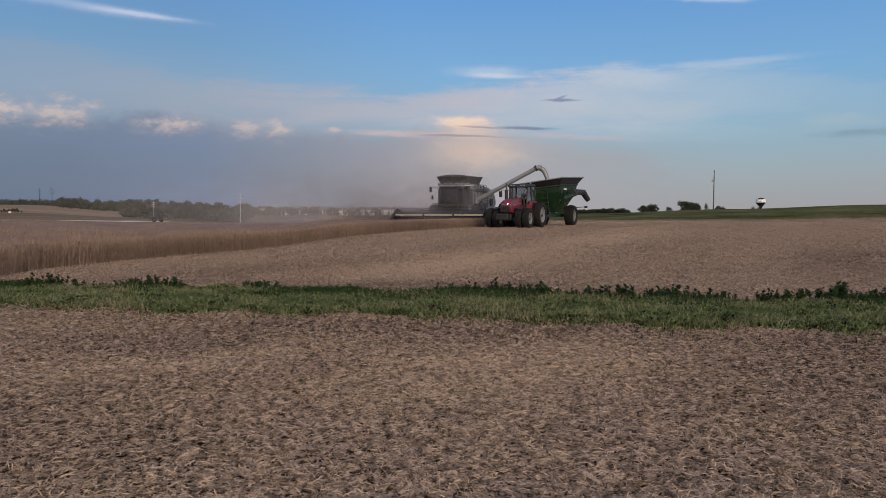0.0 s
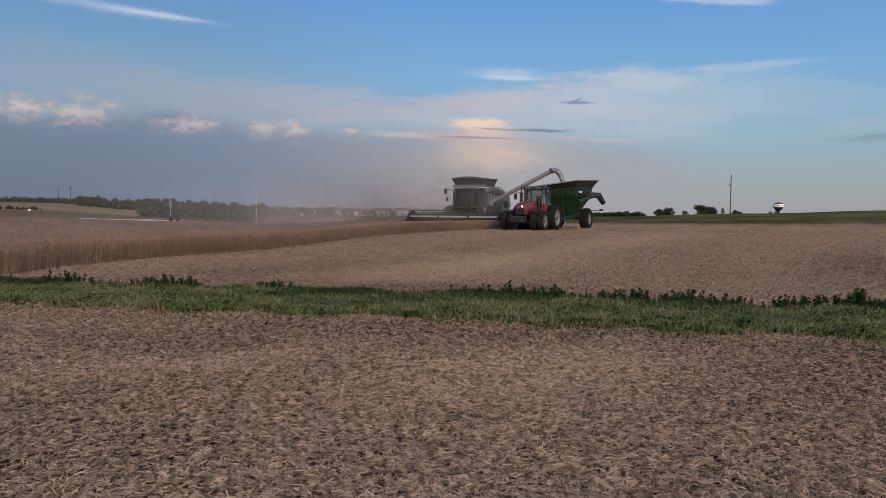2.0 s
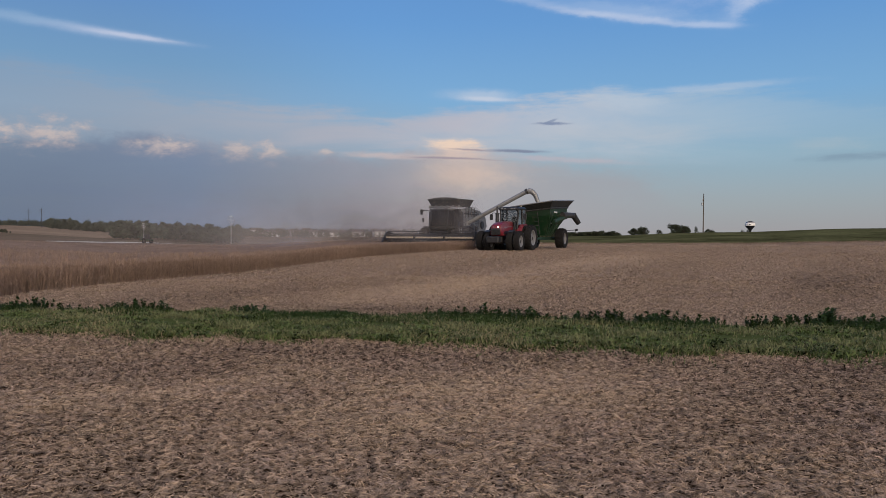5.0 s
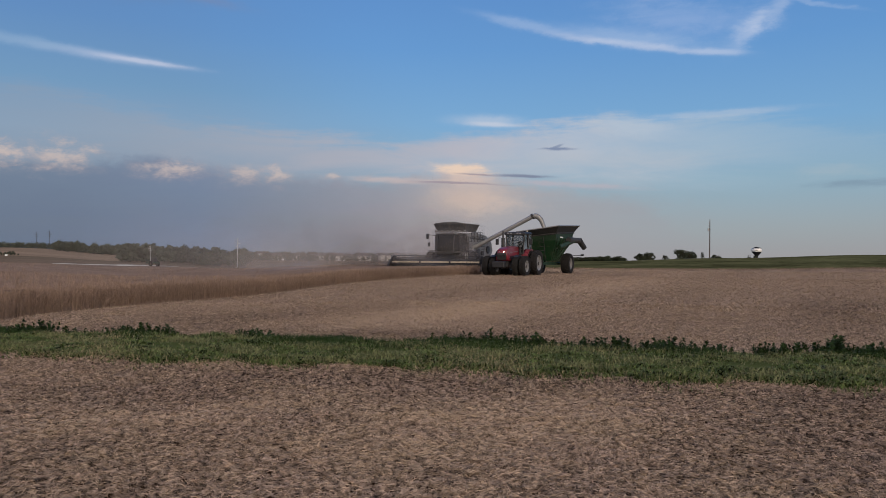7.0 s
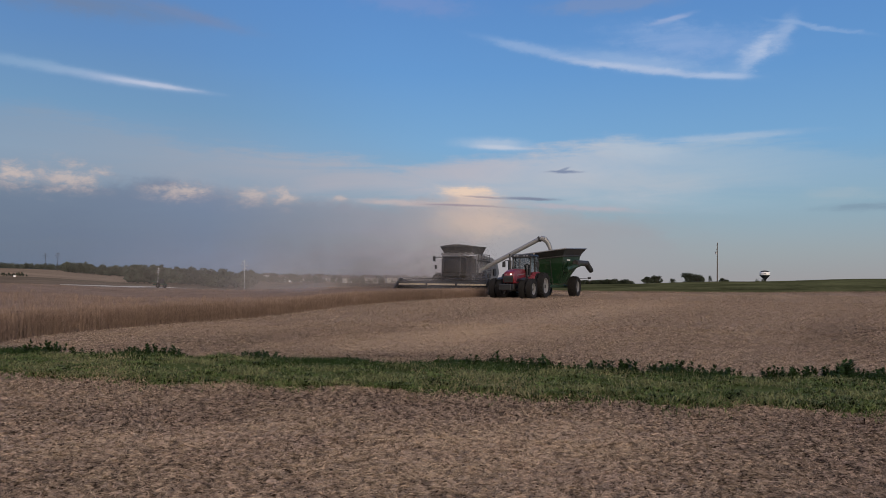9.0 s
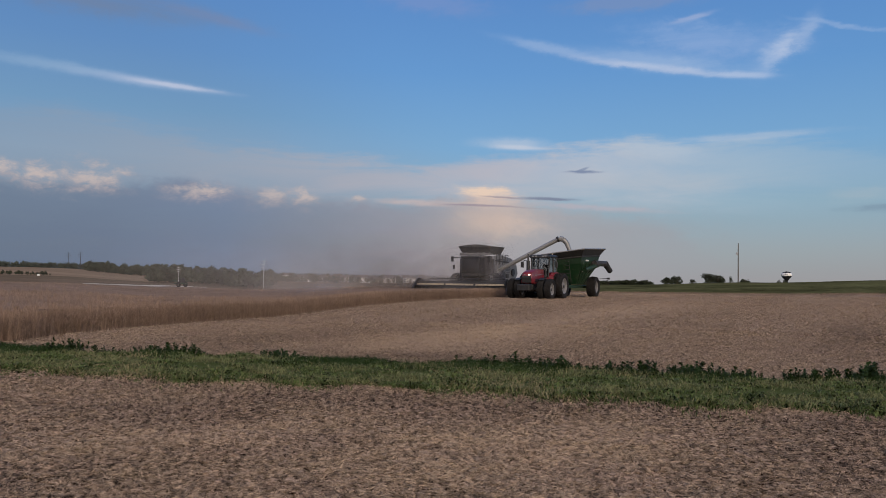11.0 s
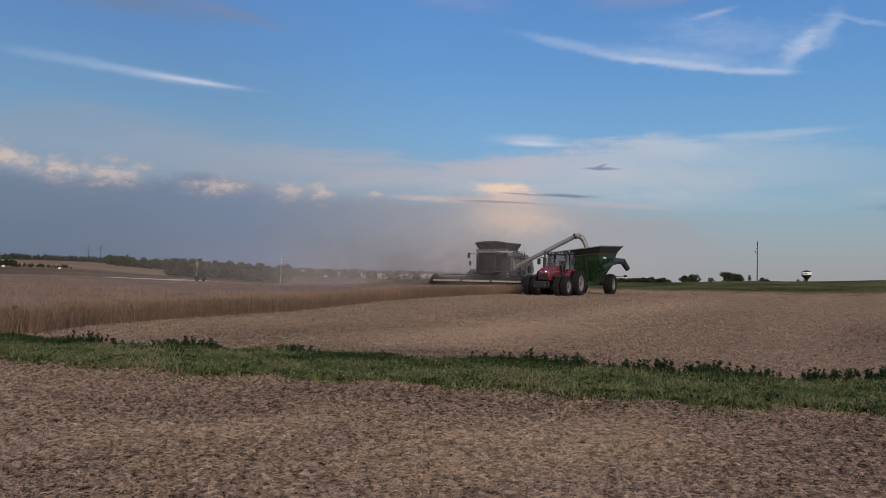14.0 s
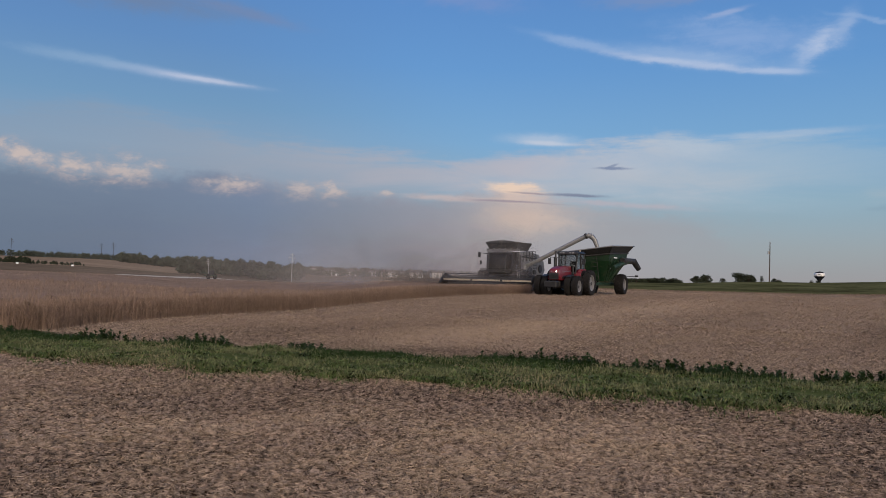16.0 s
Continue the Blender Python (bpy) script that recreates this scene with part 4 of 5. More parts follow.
# ---- grain cart ----
def build_cart(x, y, turn):
    """Origin on the ground under the hopper's middle."""
    c = thing("grain_cart", pose(x, y, seat_on(x, y) - 0.03, 0, 0, turn), "dark green grain cart with black-topped hopper and side auger", "grain cart")
    for s in (-1, 1):
        wheel(c, (s * 1.42, -1.35, 0.97), 0.97, 0.86, 0.52, M_TYRE, M_RIM)
    part("axle", rod((-1.4, -1.35, 0.97), (1.4, -1.35, 0.97), 0.12), M_DARKGREEN, c)

    def ring(w, l, zf, zr, shift=0.0):
        return [(-w / 2, l / 2 + shift, zf), (w / 2, l / 2 + shift, zf), (w / 2, -l / 2 + shift, zr), (-w / 2, -l / 2 + shift, zr)]

    def shell(lower, upper, thick, mat, name, label):
        bm = bmesh.new()
        lo = [bm.verts.new(p) for p in lower]
        hi = [bm.verts.new(p) for p in upper]
        hi2 = [bm.verts.new((p[0] * thick, p[1] * thick, p[2])) for p in upper]
        lo2 = [bm.verts.new((p[0] * thick, p[1] * thick, p[2] + 0.02)) for p in lower]
        for i in range(4):
            k = (i + 1) % 4
            bm.faces.new((lo[i], lo[k], hi[k], hi[i]))
            bm.faces.new((hi[i], hi[k], hi2[k], hi2[i]))
            bm.faces.new((hi2[i], hi2[k], lo2[k], lo2[i]))
            bm.faces.new((lo2[i], lo2[k], lo[k], lo[i]))
        return part(name, bm, mat, c, label)

    # the combine's side of the rim is lower, the rear higher
    def tilted(points, low):
        return [(x, y, z - (low if x > 0 else 0.0)) for x, y, z in points]

    r0, r1 = ring(1.2, 2.8, 1.25, 1.25, -0.1), tilted(ring(2.95, 5.3, 3.1, 3.3, -0.1), 0.15)
    r2, r3 = tilted(ring(3.1, 5.7, 3.72, 3.98, -0.1), 0.3), tilted(ring(4.0, 7.0, 4.38, 4.68, -0.1), 0.5)
    hopper = shell(r0, r1, 0.97, M_GREEN, "hopper", "green tapered lower hopper")
    band = shell(r1, r2, 0.97, M_DARKGREEN, "hopper_band", "dark green upright hopper band")
    shell(r2, r3, 0.975, M_TARP, "top_board", "black flared top boards")
    part("rim_rail", path_rod([*r3, r3[0]], 0.055), M_TUBE, c, "grey steel rail round the rim")
    part("mid_rail", path_rod([*[(p[0] * 1.01, p[1] * 1.01, p[2]) for p in r2], (r2[0][0] * 1.01, r2[0][1] * 1.01, r2[0][2])], 0.075), M_DARKSTEEL, c)
    for s in (-1, 1):
        for yy in (-2.2, -1.1, 0.0, 1.1, 2.2):
            part("side_rib", path_rod([(s * 0.60, yy * 0.45, 1.3), (s * (1.5 if s < 0 else 1.46), yy, 2.98), (s * 1.56, yy, 3.35)], 0.05, 6), M_DARKGREEN, c)
    grain = bmesh.new()
    bmesh.ops.create_uvsphere(grain, u_segments=20, v_segments=8, radius=1)
    grain.transform(pose(0, -0.1, 3.3) @ Matrix.Diagonal((1.4, 2.5, 0.5, 1)))
    part("grain_heap", grain, M_GRAIN, c, "heap of pale soybeans", smooth=True)
    part("frame", box((0.9, 5.0, 0.28), (0, 0.2, 0.98), bevel=0.03), M_DARKGREEN, c)
    part("tongue", rod((-0.45, 2.6, 0.95), (0, 5.0, 0.62), 0.09, bm=rod((0.45, 2.6, 0.95), (0, 5.0, 0.62), 0.09)), M_DARKGREEN, c)
    part("jack", rod((0.25, 3.9, 0.35), (0.25, 3.9, 1.2), 0.05), M_DARKSTEEL, c)
    auger = part("auger", rod((-1.45, 1.4, 2.5), (-1.95, -1.6, 3.15), 0.22, seg=16), M_DARKGREEN, c, "green unloading auger tube along the side", smooth=True)
    part("upper_tube", rod((-1.8, -0.4, 3.2), (-2.05, -3.3, 3.22), 0.27, seg=16), M_DARKSTEEL, auger, smooth=True)
    part("spout", rod((-2.05, -3.2, 3.26), (-2.35, -4.0, 2.5), 0.3, 0.25, seg=14), M_TARP, auger, "black rubber spout")
    part("hinge", box((0.5, 0.35, 0.55), (-1.85, -0.9, 3.1), (0, 0, 14), bevel=0.06), M_DARKSTEEL, auger)
    lamp = part("marker_arm", rod((-1.5, -2.9, 1.75), (-2.35, -3.1, 1.8), 0.03), M_DARKSTEEL, c)
    part("marker_lamp", box((0.32, 0.1, 0.18), (-2.4, -3.1, 1.8), bevel=0.03), M_BLACK, lamp)
    part("ladder", path_rod([(-0.35, 2.0, 1.3), (-0.35, 2.75, 3.4)], 0.03), M_DARKSTEEL, c)
    for i in range(6):
        part("rung", rod((-0.35, 2.05 + 0.13 * i, 1.4 + 0.38 * i), (0.05, 2.05 + 0.13 * i, 1.4 + 0.38 * i), 0.022), M_DARKSTEEL, c)
    part("side_mark", box((0.02, 0.95, 0.13), (-1.53, 0.9, 3.42), (0, -6, 0), bevel=0), M_WHITE, c, "pale lettering bar on the band")
    part("side_mark", box((0.02, 0.6, 0.3), (-1.24, 1.0, 2.5), (0, -27, 0), bevel=0), M_WHITE, c)
    part("slow_sign", box((0.4, 0.03, 0.36), (0, -2.62, 2.6), bevel=0.02), M_RED, c)
    return c


# ---- combine harvester ----
def build_combine(x, y, turn):
    """Origin on the ground under the front axle."""
    c = thing("combine_harvester", pose(x, y, seat_on(x, y) - 0.03, 0, 0, turn), "dusty silver and black combine harvester cutting soybeans, unloading tube out", "combine")
    for s in (-1, 1):
        wheel(c, (s * 1.42, 0, 1.02), 1.02, 0.72, 0.55, M_TYRE, M_DARKSTEEL)
        wheel(c, (s * 2.22, 0, 1.02), 1.02, 0.72, 0.55, M_TYRE, M_DARKSTEEL)
        wheel(c, (s * 1.45, -4.3, 0.75), 0.75, 0.55, 0.38, M_TYRE, M_DARKSTEEL)
        side = part("side_panel", profile([(0.3, 1.6), (0.3, 3.75), (-1.5, 3.95), (-4.6, 3.7), (-6.1, 3.1), (-6.5, 2.2), (-5.8, 1.5), (-1.2, 1.3)], s * 1.55, s * 1.68, 0.03), M_SILVER, c, "dusty silver side panel")
        for k, yy in enumerate((-1.2, -2.6, -4.0)):
            part("panel_seam", box((0.02, 0.04, 1.9), (s * 1.69, yy, 2.6), bevel=0.005), M_DARKSTEEL, side)
        part("stripe", box((0.015, 4.6, 0.16), (s * 1.69, -2.5, 3.3), (1.5, 0, 0), bevel=0), M_BLACK, side)
        part("front_corner", box((0.9, 0.5, 1.55), (s * 1.25, 0.2, 2.75), bevel=0.06), M_DARKSTEEL, c)
        part("work_lamp", box((0.22, 0.08, 0.13), (s * 1.25, 0.5, 3.72), bevel=0.02), M_LENS, c)
        arm = part("mirror_arm", path_rod([(s * 0.95, 1.4, 3.55), (s * 1.75, 1.75, 3.6)], 0.03), M_BLACK, c)
        part("mirror", box((0.28, 0.08, 0.5), (s * 1.85, 1.75, 3.45), bevel=0.03), M_BLACK, arm)
        part("lower_mirror", box((0.2, 0.08, 0.38), (s * 1.7, 1.7, 2.7), bevel=0.03), M_BLACK, arm)
    part("body", profile([(0.35, 1.3), (0.35, 3.6), (-1.5, 3.85), (-4.6, 3.6), (-6.0, 3.0), (-6.3, 2.2), (-5.5, 1.4)], -1.54, 1.54, 0.05), M_DARKSTEEL, c, "dark dusty machine body")
    part("front_axle", rod((-2.4, 0, 1.02), (2.4, 0, 1.02), 0.2), M_DARKSTEEL, c)
    part("rear_axle", rod((-1.5, -4.3, 0.75), (1.5, -4.3, 0.75), 0.12), M_DARKSTEEL, c)
    part("straw_hood", profile([(-5.9, 1.2), (-5.9, 2.9), (-6.6, 2.6), (-7.1, 1.3)], -1.2, 1.2, 0.05), M_BLACK, c)
    # tank with flared boards and arched covers
    bm = bmesh.new()
    lo = [bm.verts.new(p) for p in ((-1.36, 0.4, 3.95), (1.36, 0.4, 3.95), (1.36, -2.5, 4.0), (-1.36, -2.5, 4.0))]
    hi = [bm.verts.new(p) for p in ((-1.68, 0.85, 4.68), (1.68, 0.85, 4.68), (1.68, -2.75, 4.72), (-1.68, -2.75, 4.72))]
    inner = [bm.verts.new((v.co.x * 0.97, v.co.y * 0.97, v.co.z)) for v in hi]
    deep = [bm.verts.new((v.co.x * 0.96, v.co.y * 0.96, v.co.z)) for v in lo]
    for i in range(4):
        k = (i + 1) % 4
        bm.faces.new((lo[i], lo[k], hi[k], hi[i]))
        bm.faces.new((hi[i], hi[k], inner[k], inner[i]))
        bm.faces.new((inner[i], inner[k], deep[k], deep[i]))
    bm.faces.new(lo)
    bm.faces.new(deep)
    tank = part("grain_tank", bm, M_TANK, c, "black flared grain tank boards")
    arch = [(-1.66 + 3.32 * i / 10, 0.84, 4.68 + 0.17 * math.sin(math.pi * i / 10)) for i in range(11)]
    bm = bmesh.new()
    top = [bm.verts.new(p) for p in arch]
    back = [bm.verts.new((p[0], p[1] - 0.05, p[2])) for p in arch]
    foot = [bm.verts.new((p[0], p[1], 4.62)) for p in arch]
    for i in range(10):
        bm.faces.new((top[i], top[i + 1], back[i + 1], back[i]))
        bm.faces.new((foot[i], foot[i + 1], top[i + 1], top[i]))
    part("tank_arch", bm, M_TANK, tank)
    part("heap", box((2.6, 2.8, 0.5), (0, -1.0, 4.42), bevel=0.2), M_GRAIN, tank, "heap of soybeans in the tank")
    part("front_rail", box((3.4, 0.12, 0.14), (0, 0.5, 3.95), bevel=0.03), M_SILVER, c, "pale cross rail under the tank")
    # cab
    cab = part("cab", box((1.75, 1.6, 0.35), (0, 1.1, 1.95), bevel=0.06), M_BLACK, c, "dark glazed operator cab")
    for s in (-1, 1):
        part("cab_post", rod((s * 0.84, 1.85, 2.1), (s * 0.86, 1.65, 3.65), 0.045), M_BLACK, cab)
        part("cab_post", rod((s * 0.86, 0.4, 2.1), (s * 0.86, 0.4, 3.65), 0.06), M_BLACK, cab)
        part("side_window", profile([(0.42, 2.1), (0.42, 3.6), (1.62, 3.6), (1.86, 2.1)], s * 0.87, s * 0.88, 0), M_DARKGLASS, cab, "tinted side window")
    part("windscreen", profile([(1.88, 2.1), (1.66, 3.62), (1.67, 3.62), (1.90, 2.1)], -0.82, 0.82, 0), M_DARKGLASS, cab, "large tinted windscreen")
    part("cab_roof", box((1.95, 1.75, 0.2), (0, 1.1, 3.73), bevel=0.07), M_SILVER, cab)
    part("cab_seat", box((0.55, 0.5, 0.9), (0, 0.75, 2.5), bevel=0.08), M_SEAT, cab)
    # platform, ladder and rails on the unloading side
    deck = part("platform", box((1.1, 1.9, 0.08), (-1.45, 1.0, 1.95), bevel=0.01), M_DARKSTEEL, c)
    for yy in (0.2, 0.8, 1.4, 1.9):
        part("rail_post", rod((-1.95, yy, 1.95), (-1.95, yy, 3.0), 0.025), M_DARKSTEEL, deck)
    for zz in (2.45, 3.0):
        part("handrail", rod((-1.95, 0.2, zz), (-1.95, 1.9, zz), 0.025), M_DARKSTEEL, deck)
    for s in (-0.22, 0.22):
        part("ladder_side", rod((-2.1, 1.4 + s, 0.5), (-1.95, 1.4 + s, 2.0), 0.03), M_TUBE, deck)
    for i in range(5):
        part("rung", rod((-2.08 + 0.02 * i, 1.18, 0.6 + 0.3 * i), (-2.08 + 0.02 * i, 1.62, 0.6 + 0.3 * i), 0.025), M_TUBE, deck)
    for k in range(4):
        part("gear_box", box((0.22, 0.5, 0.45), (-1.75, -0.6 - 0.9 * k, 1.75 + 0.2 * (k % 2)), bevel=0.05), M_BLACK, c)
    # lamps, rails, hoses and boxes across the front and the unloading side
    for k in range(6):
        part("front_lamp", box((0.2, 0.08, 0.12), (-1.5 + 0.6 * k, 0.62, 4.03), bevel=0.02), M_LENS, c)
    for s in (-1, 1):
        for k in range(3):
            part("grab_rail", path_rod([(s * (1.05 + 0.22 * k), 0.52, 2.0), (s * (1.05 + 0.22 * k), 0.62, 2.7 + 0.3 * (k % 2)), (s * (1.05 + 0.22 * k), 0.52, 3.4)], 0.03, 6), M_DARKSTEEL, c)
        part("front_box", box((0.5, 0.3, 0.6), (s * 1.28, 0.58, 2.25), bevel=0.05), M_BLACK, c)
        part("wheel_guard", box((0.85, 1.7, 0.08), (s * 1.75, 0, 2.12), bevel=0.03), M_DARKSTEEL, c)
    for k in range(5):
        part("side_rail_post", rod((-1.78, -0.4 - 0.75 * k, 3.0), (-1.78, -0.4 - 0.75 * k, 3.95), 0.028, seg=6), M_DARKSTEEL, c)
        part("louvre", box((0.04, 0.9, 0.06), (-1.71, -3.6, 2.3 + 0.16 * k), bevel=0.01), M_BLACK, c)
    for zz in (3.5, 3.95):
        part("side_rail", rod((-1.78, -0.4, zz), (-1.78, -3.4, zz), 0.028, seg=6), M_DARKSTEEL, c)
    part("belt_cover", rod((-1.7, -2.2, 1.9), (-1.82, -2.2, 1.9), 0.5, seg=20), M_BLACK, c)
    part("belt_cover", rod((-1.7, -4.9, 2.3), (-1.82, -4.9, 2.3), 0.38, seg=20), M_BLACK, c)
    # unloading tube
    tube = part("unloading_tube", rod((-1.5, -1.15, 2.35), (-7.55, -1.6, 5.46), 0.205, seg=18), M_TUBE, c, "long pale grey unloading tube", smooth=True)
    part("elbow", rod((-1.5, -1.1, 1.9), (-1.5, -1.15, 2.6), 0.3, seg=16), M_TUBE, tube, smooth=True)
    pts = [(-7.55, -1.6, 5.46), (-7.9, -1.64, 5.38), (-8.2, -1.7, 5.06), (-8.5, -1.76, 4.3)]
    for a, b, r, r2 in zip(pts, pts[1:], (0.25, 0.25, 0.22), (0.25, 0.22, 0.18)):
        part("spout_piece", rod(a, b, r, r2, seg=16), M_TUBE, tube, smooth=True)
    part("collar", rod((-7.35, -1.58, 5.35), (-7.5, -1.59, 5.43), 0.275, seg=18), M_DARKSTEEL, tube)
    part("grain_stream", rod((-8.5, -1.76, 4.3), (-8.56, -1.78, 3.4), 0.12, 0.16, seg=12), M_GRAIN, tube, "falling stream of soybeans")
    # feeder house and draper header
    part("feeder_house", profile([(0.6, 1.35), (0.6, 2.0), (2.5, 1.25), (2.5, 0.55)], -0.75, 0.75, 0.04), M_DARKSTEEL, c)
    head = part("header", profile([(2.5, 0.25), (2.5, 1.25), (2.6, 1.25), (2.72, 0.55), (3.75, 0.28), (3.75, 0.22)], -4.6, 4.6, 0.01), M_DARKSTEEL, c, "wide draper header with a reel")
    part("back_bar", box((9.1, 0.14, 0.12), (0, 2.5, 1.32), bevel=0.03), M_DARKSTEEL, head)
    for k in range(3):
        part("warning_bar", box((2.75, 0.05, 0.15), (-2.95 + 2.95 * k, 4.18, 1.06), bevel=0.01), M_YELLOW, head, "pale yellow bar along the reel")
    for s in (-1, 1):
        part("end_divider", profile([(2.3, 0.3), (2.35, 1.45), (2.9, 1.6), (3.6, 1.45), (4.6, 0.55), (5.0, 0.25)], s * 4.55, s * 4.75, 0.03), M_BLACK, head, "black pointed crop divider")
        part("reel_arm", rod((s * 4.4, 2.5, 1.35), (s * 4.4, 3.7, 1.25), 0.07), M_DARKSTEEL, head)
        part("reel_disc", rod((s * 4.35, 3.7, 1.1), (s * 4.42, 3.7, 1.1), 0.52, seg=20), M_BLACK, head)
    reel = part("reel_tube", rod((-4.4, 3.7, 1.1), (4.4, 3.7, 1.1), 0.12), M_DARKSTEEL, head)
    tine = finish(rod((0, 0, 0), (0, 0.05, -0.26), 0.012, 0.006, seg=5), "tine", M_BLACK)
    for k in range(6):
        a = 2 * math.pi * (k + 0.3) / 6
        yy, zz = 3.7 + 0.52 * math.cos(a), 1.1 + 0.52 * math.sin(a)
        bat = part("reel_bat", rod((-4.35, yy, zz), (4.35, yy, zz), 0.035, seg=6), M_DARKSTEEL, reel)
        if 3 < k or k == 0:
            for i in range(24):
                part("tine", tine, None, bat, at=pose(-4.25 + 0.37 * i, yy, zz))
    part("cutter_bar", box((9.1, 0.08, 0.05), (0, 3.8, 0.2), bevel=0.01), M_DARKSTEEL, head)
    return c


TURN = 180 - 26.0
tractor = build_tractor(6.75, 64.3, TURN)
cart = build_cart(10.35, 71.4, TURN)
combine = build_combine(1.25, 71.9, 180 - 24.0)

# ---- plants along the strip ----


def weed_mesh(seed):
    r = np.random.default_rng(seed)
    vs = []
    for _ in range(46):
        k = r.uniform(0.05, 1.0) ** 0.8
        a = r.uniform(0, 2 * np.pi)
        base = np.array([0, 0, k * 0.36])
        l, w = r.uniform(0.06, 0.15) * (1.25 - 0.6 * k), r.uniform(0.016, 0.034)
        d = np.array([math.cos(a), math.sin(a), r.uniform(0.0, 0.9)])
        d = d / np.linalg.norm(d) * l
        s = np.array([-math.sin(a), math.cos(a), 0]) * w
        vs.append([base, base + d * 0.5 + s, base + d, base + d * 0.5 - s])
    return mesh_of("leaves", np.array(vs), np.arange(len(vs) * 4).reshape(-1, 4), [M_WEED])


LEAVES = [weed_mesh(k) for k in range(4)]
STALK = finish(rod((0, 0, 0), (0, 0, 0.36), 0.006, 0.003, seg=5), "stalk", M_WEED)


def weed(x, y, size, seed):
    r = random.Random(seed)
    w = thing("weed", pose(x, y, seat_on(x, y) + 0.01), "dark green leafy weed clump at the stubble's edge", "weed", "weeds along the strip")
    for i in range(17):
        a, d = r.uniform(0, 6.28), r.uniform(0, 0.42) * size
        at = pose(d * math.cos(a) * 1.7, d * math.sin(a), 0, r.uniform(-24, 24), r.uniform(-24, 24), r.uniform(0, 360)) @ Matrix.Scale(size * r.uniform(0.45, 1.1) * (1.1 - 0.9 * d), 4)
        stalk = part("stalk", STALK, None, w, at=at)
        part("leaves", LEAVES[r.randrange(4)], None, stalk)
    return w


for k, (az_w, size) in enumerate([(-33.2, 1.0), (-31.6, 0.8), (-28.4, 1.1), (-27.5, 1.15), (-25.6, 0.85), (-22.6, 0.8), (-21.6, 0.95), (-20.4, 1.05), (-19.4, 0.7), (-14.2, 0.8), (-13.2, 0.95), (-6.9, 0.75),
                                  (1.3, 1.0), (2.0, 0.8), (4.0, 1.2), (5.3, 0.95), (7.4, 1.0), (8.2, 0.7), (10.6, 0.75), (13.1, 1.1), (14.3, 0.9), (16.2, 0.95), (17.1, 1.05), (19.6, 1.0), (23.3, 0.9), (24.4, 1.0),
                                  (25.6, 1.05), (28.0, 1.3), (29.3, 1.0), (31.0, 1.1), (33.0, 1.0)]):
    ta = math.tan(radians(az_w))
    yy = 15.6 / (1 + 0.185 * ta)
    yy = float(strip_far(ta * yy)) - 0.2
    weed(ta * yy, yy, size * 0.74, k)

p = scatter(16000, lambda x, y: (y < strip_far(x) + 0.05) & (y > strip_far(x) - 0.2 - 1.4 * rng.random(len(x)) ** 2) & in_view(x, y) & (np.sin(x * 1.7) + np.sin(x * 0.6 + 2) + rng.normal(0, 0.5, len(x)) > 0.1), (-16, 8), (13, 22))
blades("rank_grass", p[:, 0], p[:, 1], ground(p[:, 0], p[:, 1]) + 0.02, 0.17, 0.013, M_WEED, 0.9, "taller dark green growth along the strip's far side")

# ---- right bank: pole, tower, bushes ----
M_POLE = material("weathered_pole", (0.09, 0.078, 0.068), 0.85, vary=0.25, scale=2, gloss=0.05)
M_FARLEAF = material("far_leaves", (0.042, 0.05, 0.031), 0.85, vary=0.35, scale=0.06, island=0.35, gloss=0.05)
# lighter and greyer than far_leaves: distance haze is put into the leaf colour
M_HAZELEAF = material("hazed_wood_leaves", (0.070, 0.080, 0.062), 0.9, vary=0.4, scale=0.03, island=0.3, gloss=0.05)
M_TRUNK = material("bark", (0.07, 0.055, 0.045), 0.9, vary=0.3, gloss=0.05)
M_GREYWALL = material("pale_siding", (0.50, 0.48, 0.46), 0.8, vary=0.15, scale=0.5, piece=0.25, gloss=0.05)
M_ROOF = material("dark_shingles", (0.12, 0.105, 0.10), 0.85, vary=0.25, scale=0.5, piece=0.3, gloss=0.05)
M_PANE = plain("window_pane", (0.05, 0.06, 0.07), 0.08)
M_STEEL = material("galvanised_steel", (0.38, 0.39, 0.40), 0.5, 0.5, vary=0.15)
M_NAVY = material("dark_tower_paint", (0.02, 0.021, 0.026), 0.9, vary=0.1, gloss=0.05)
M_PALE = material("pale_lane", (0.50, 0.44, 0.36), 0.9, vary=0.2, scale=0.1, gloss=0.05)


def polar(az, r):
    return r * math.sin(radians(az)), r * math.cos(radians(az))


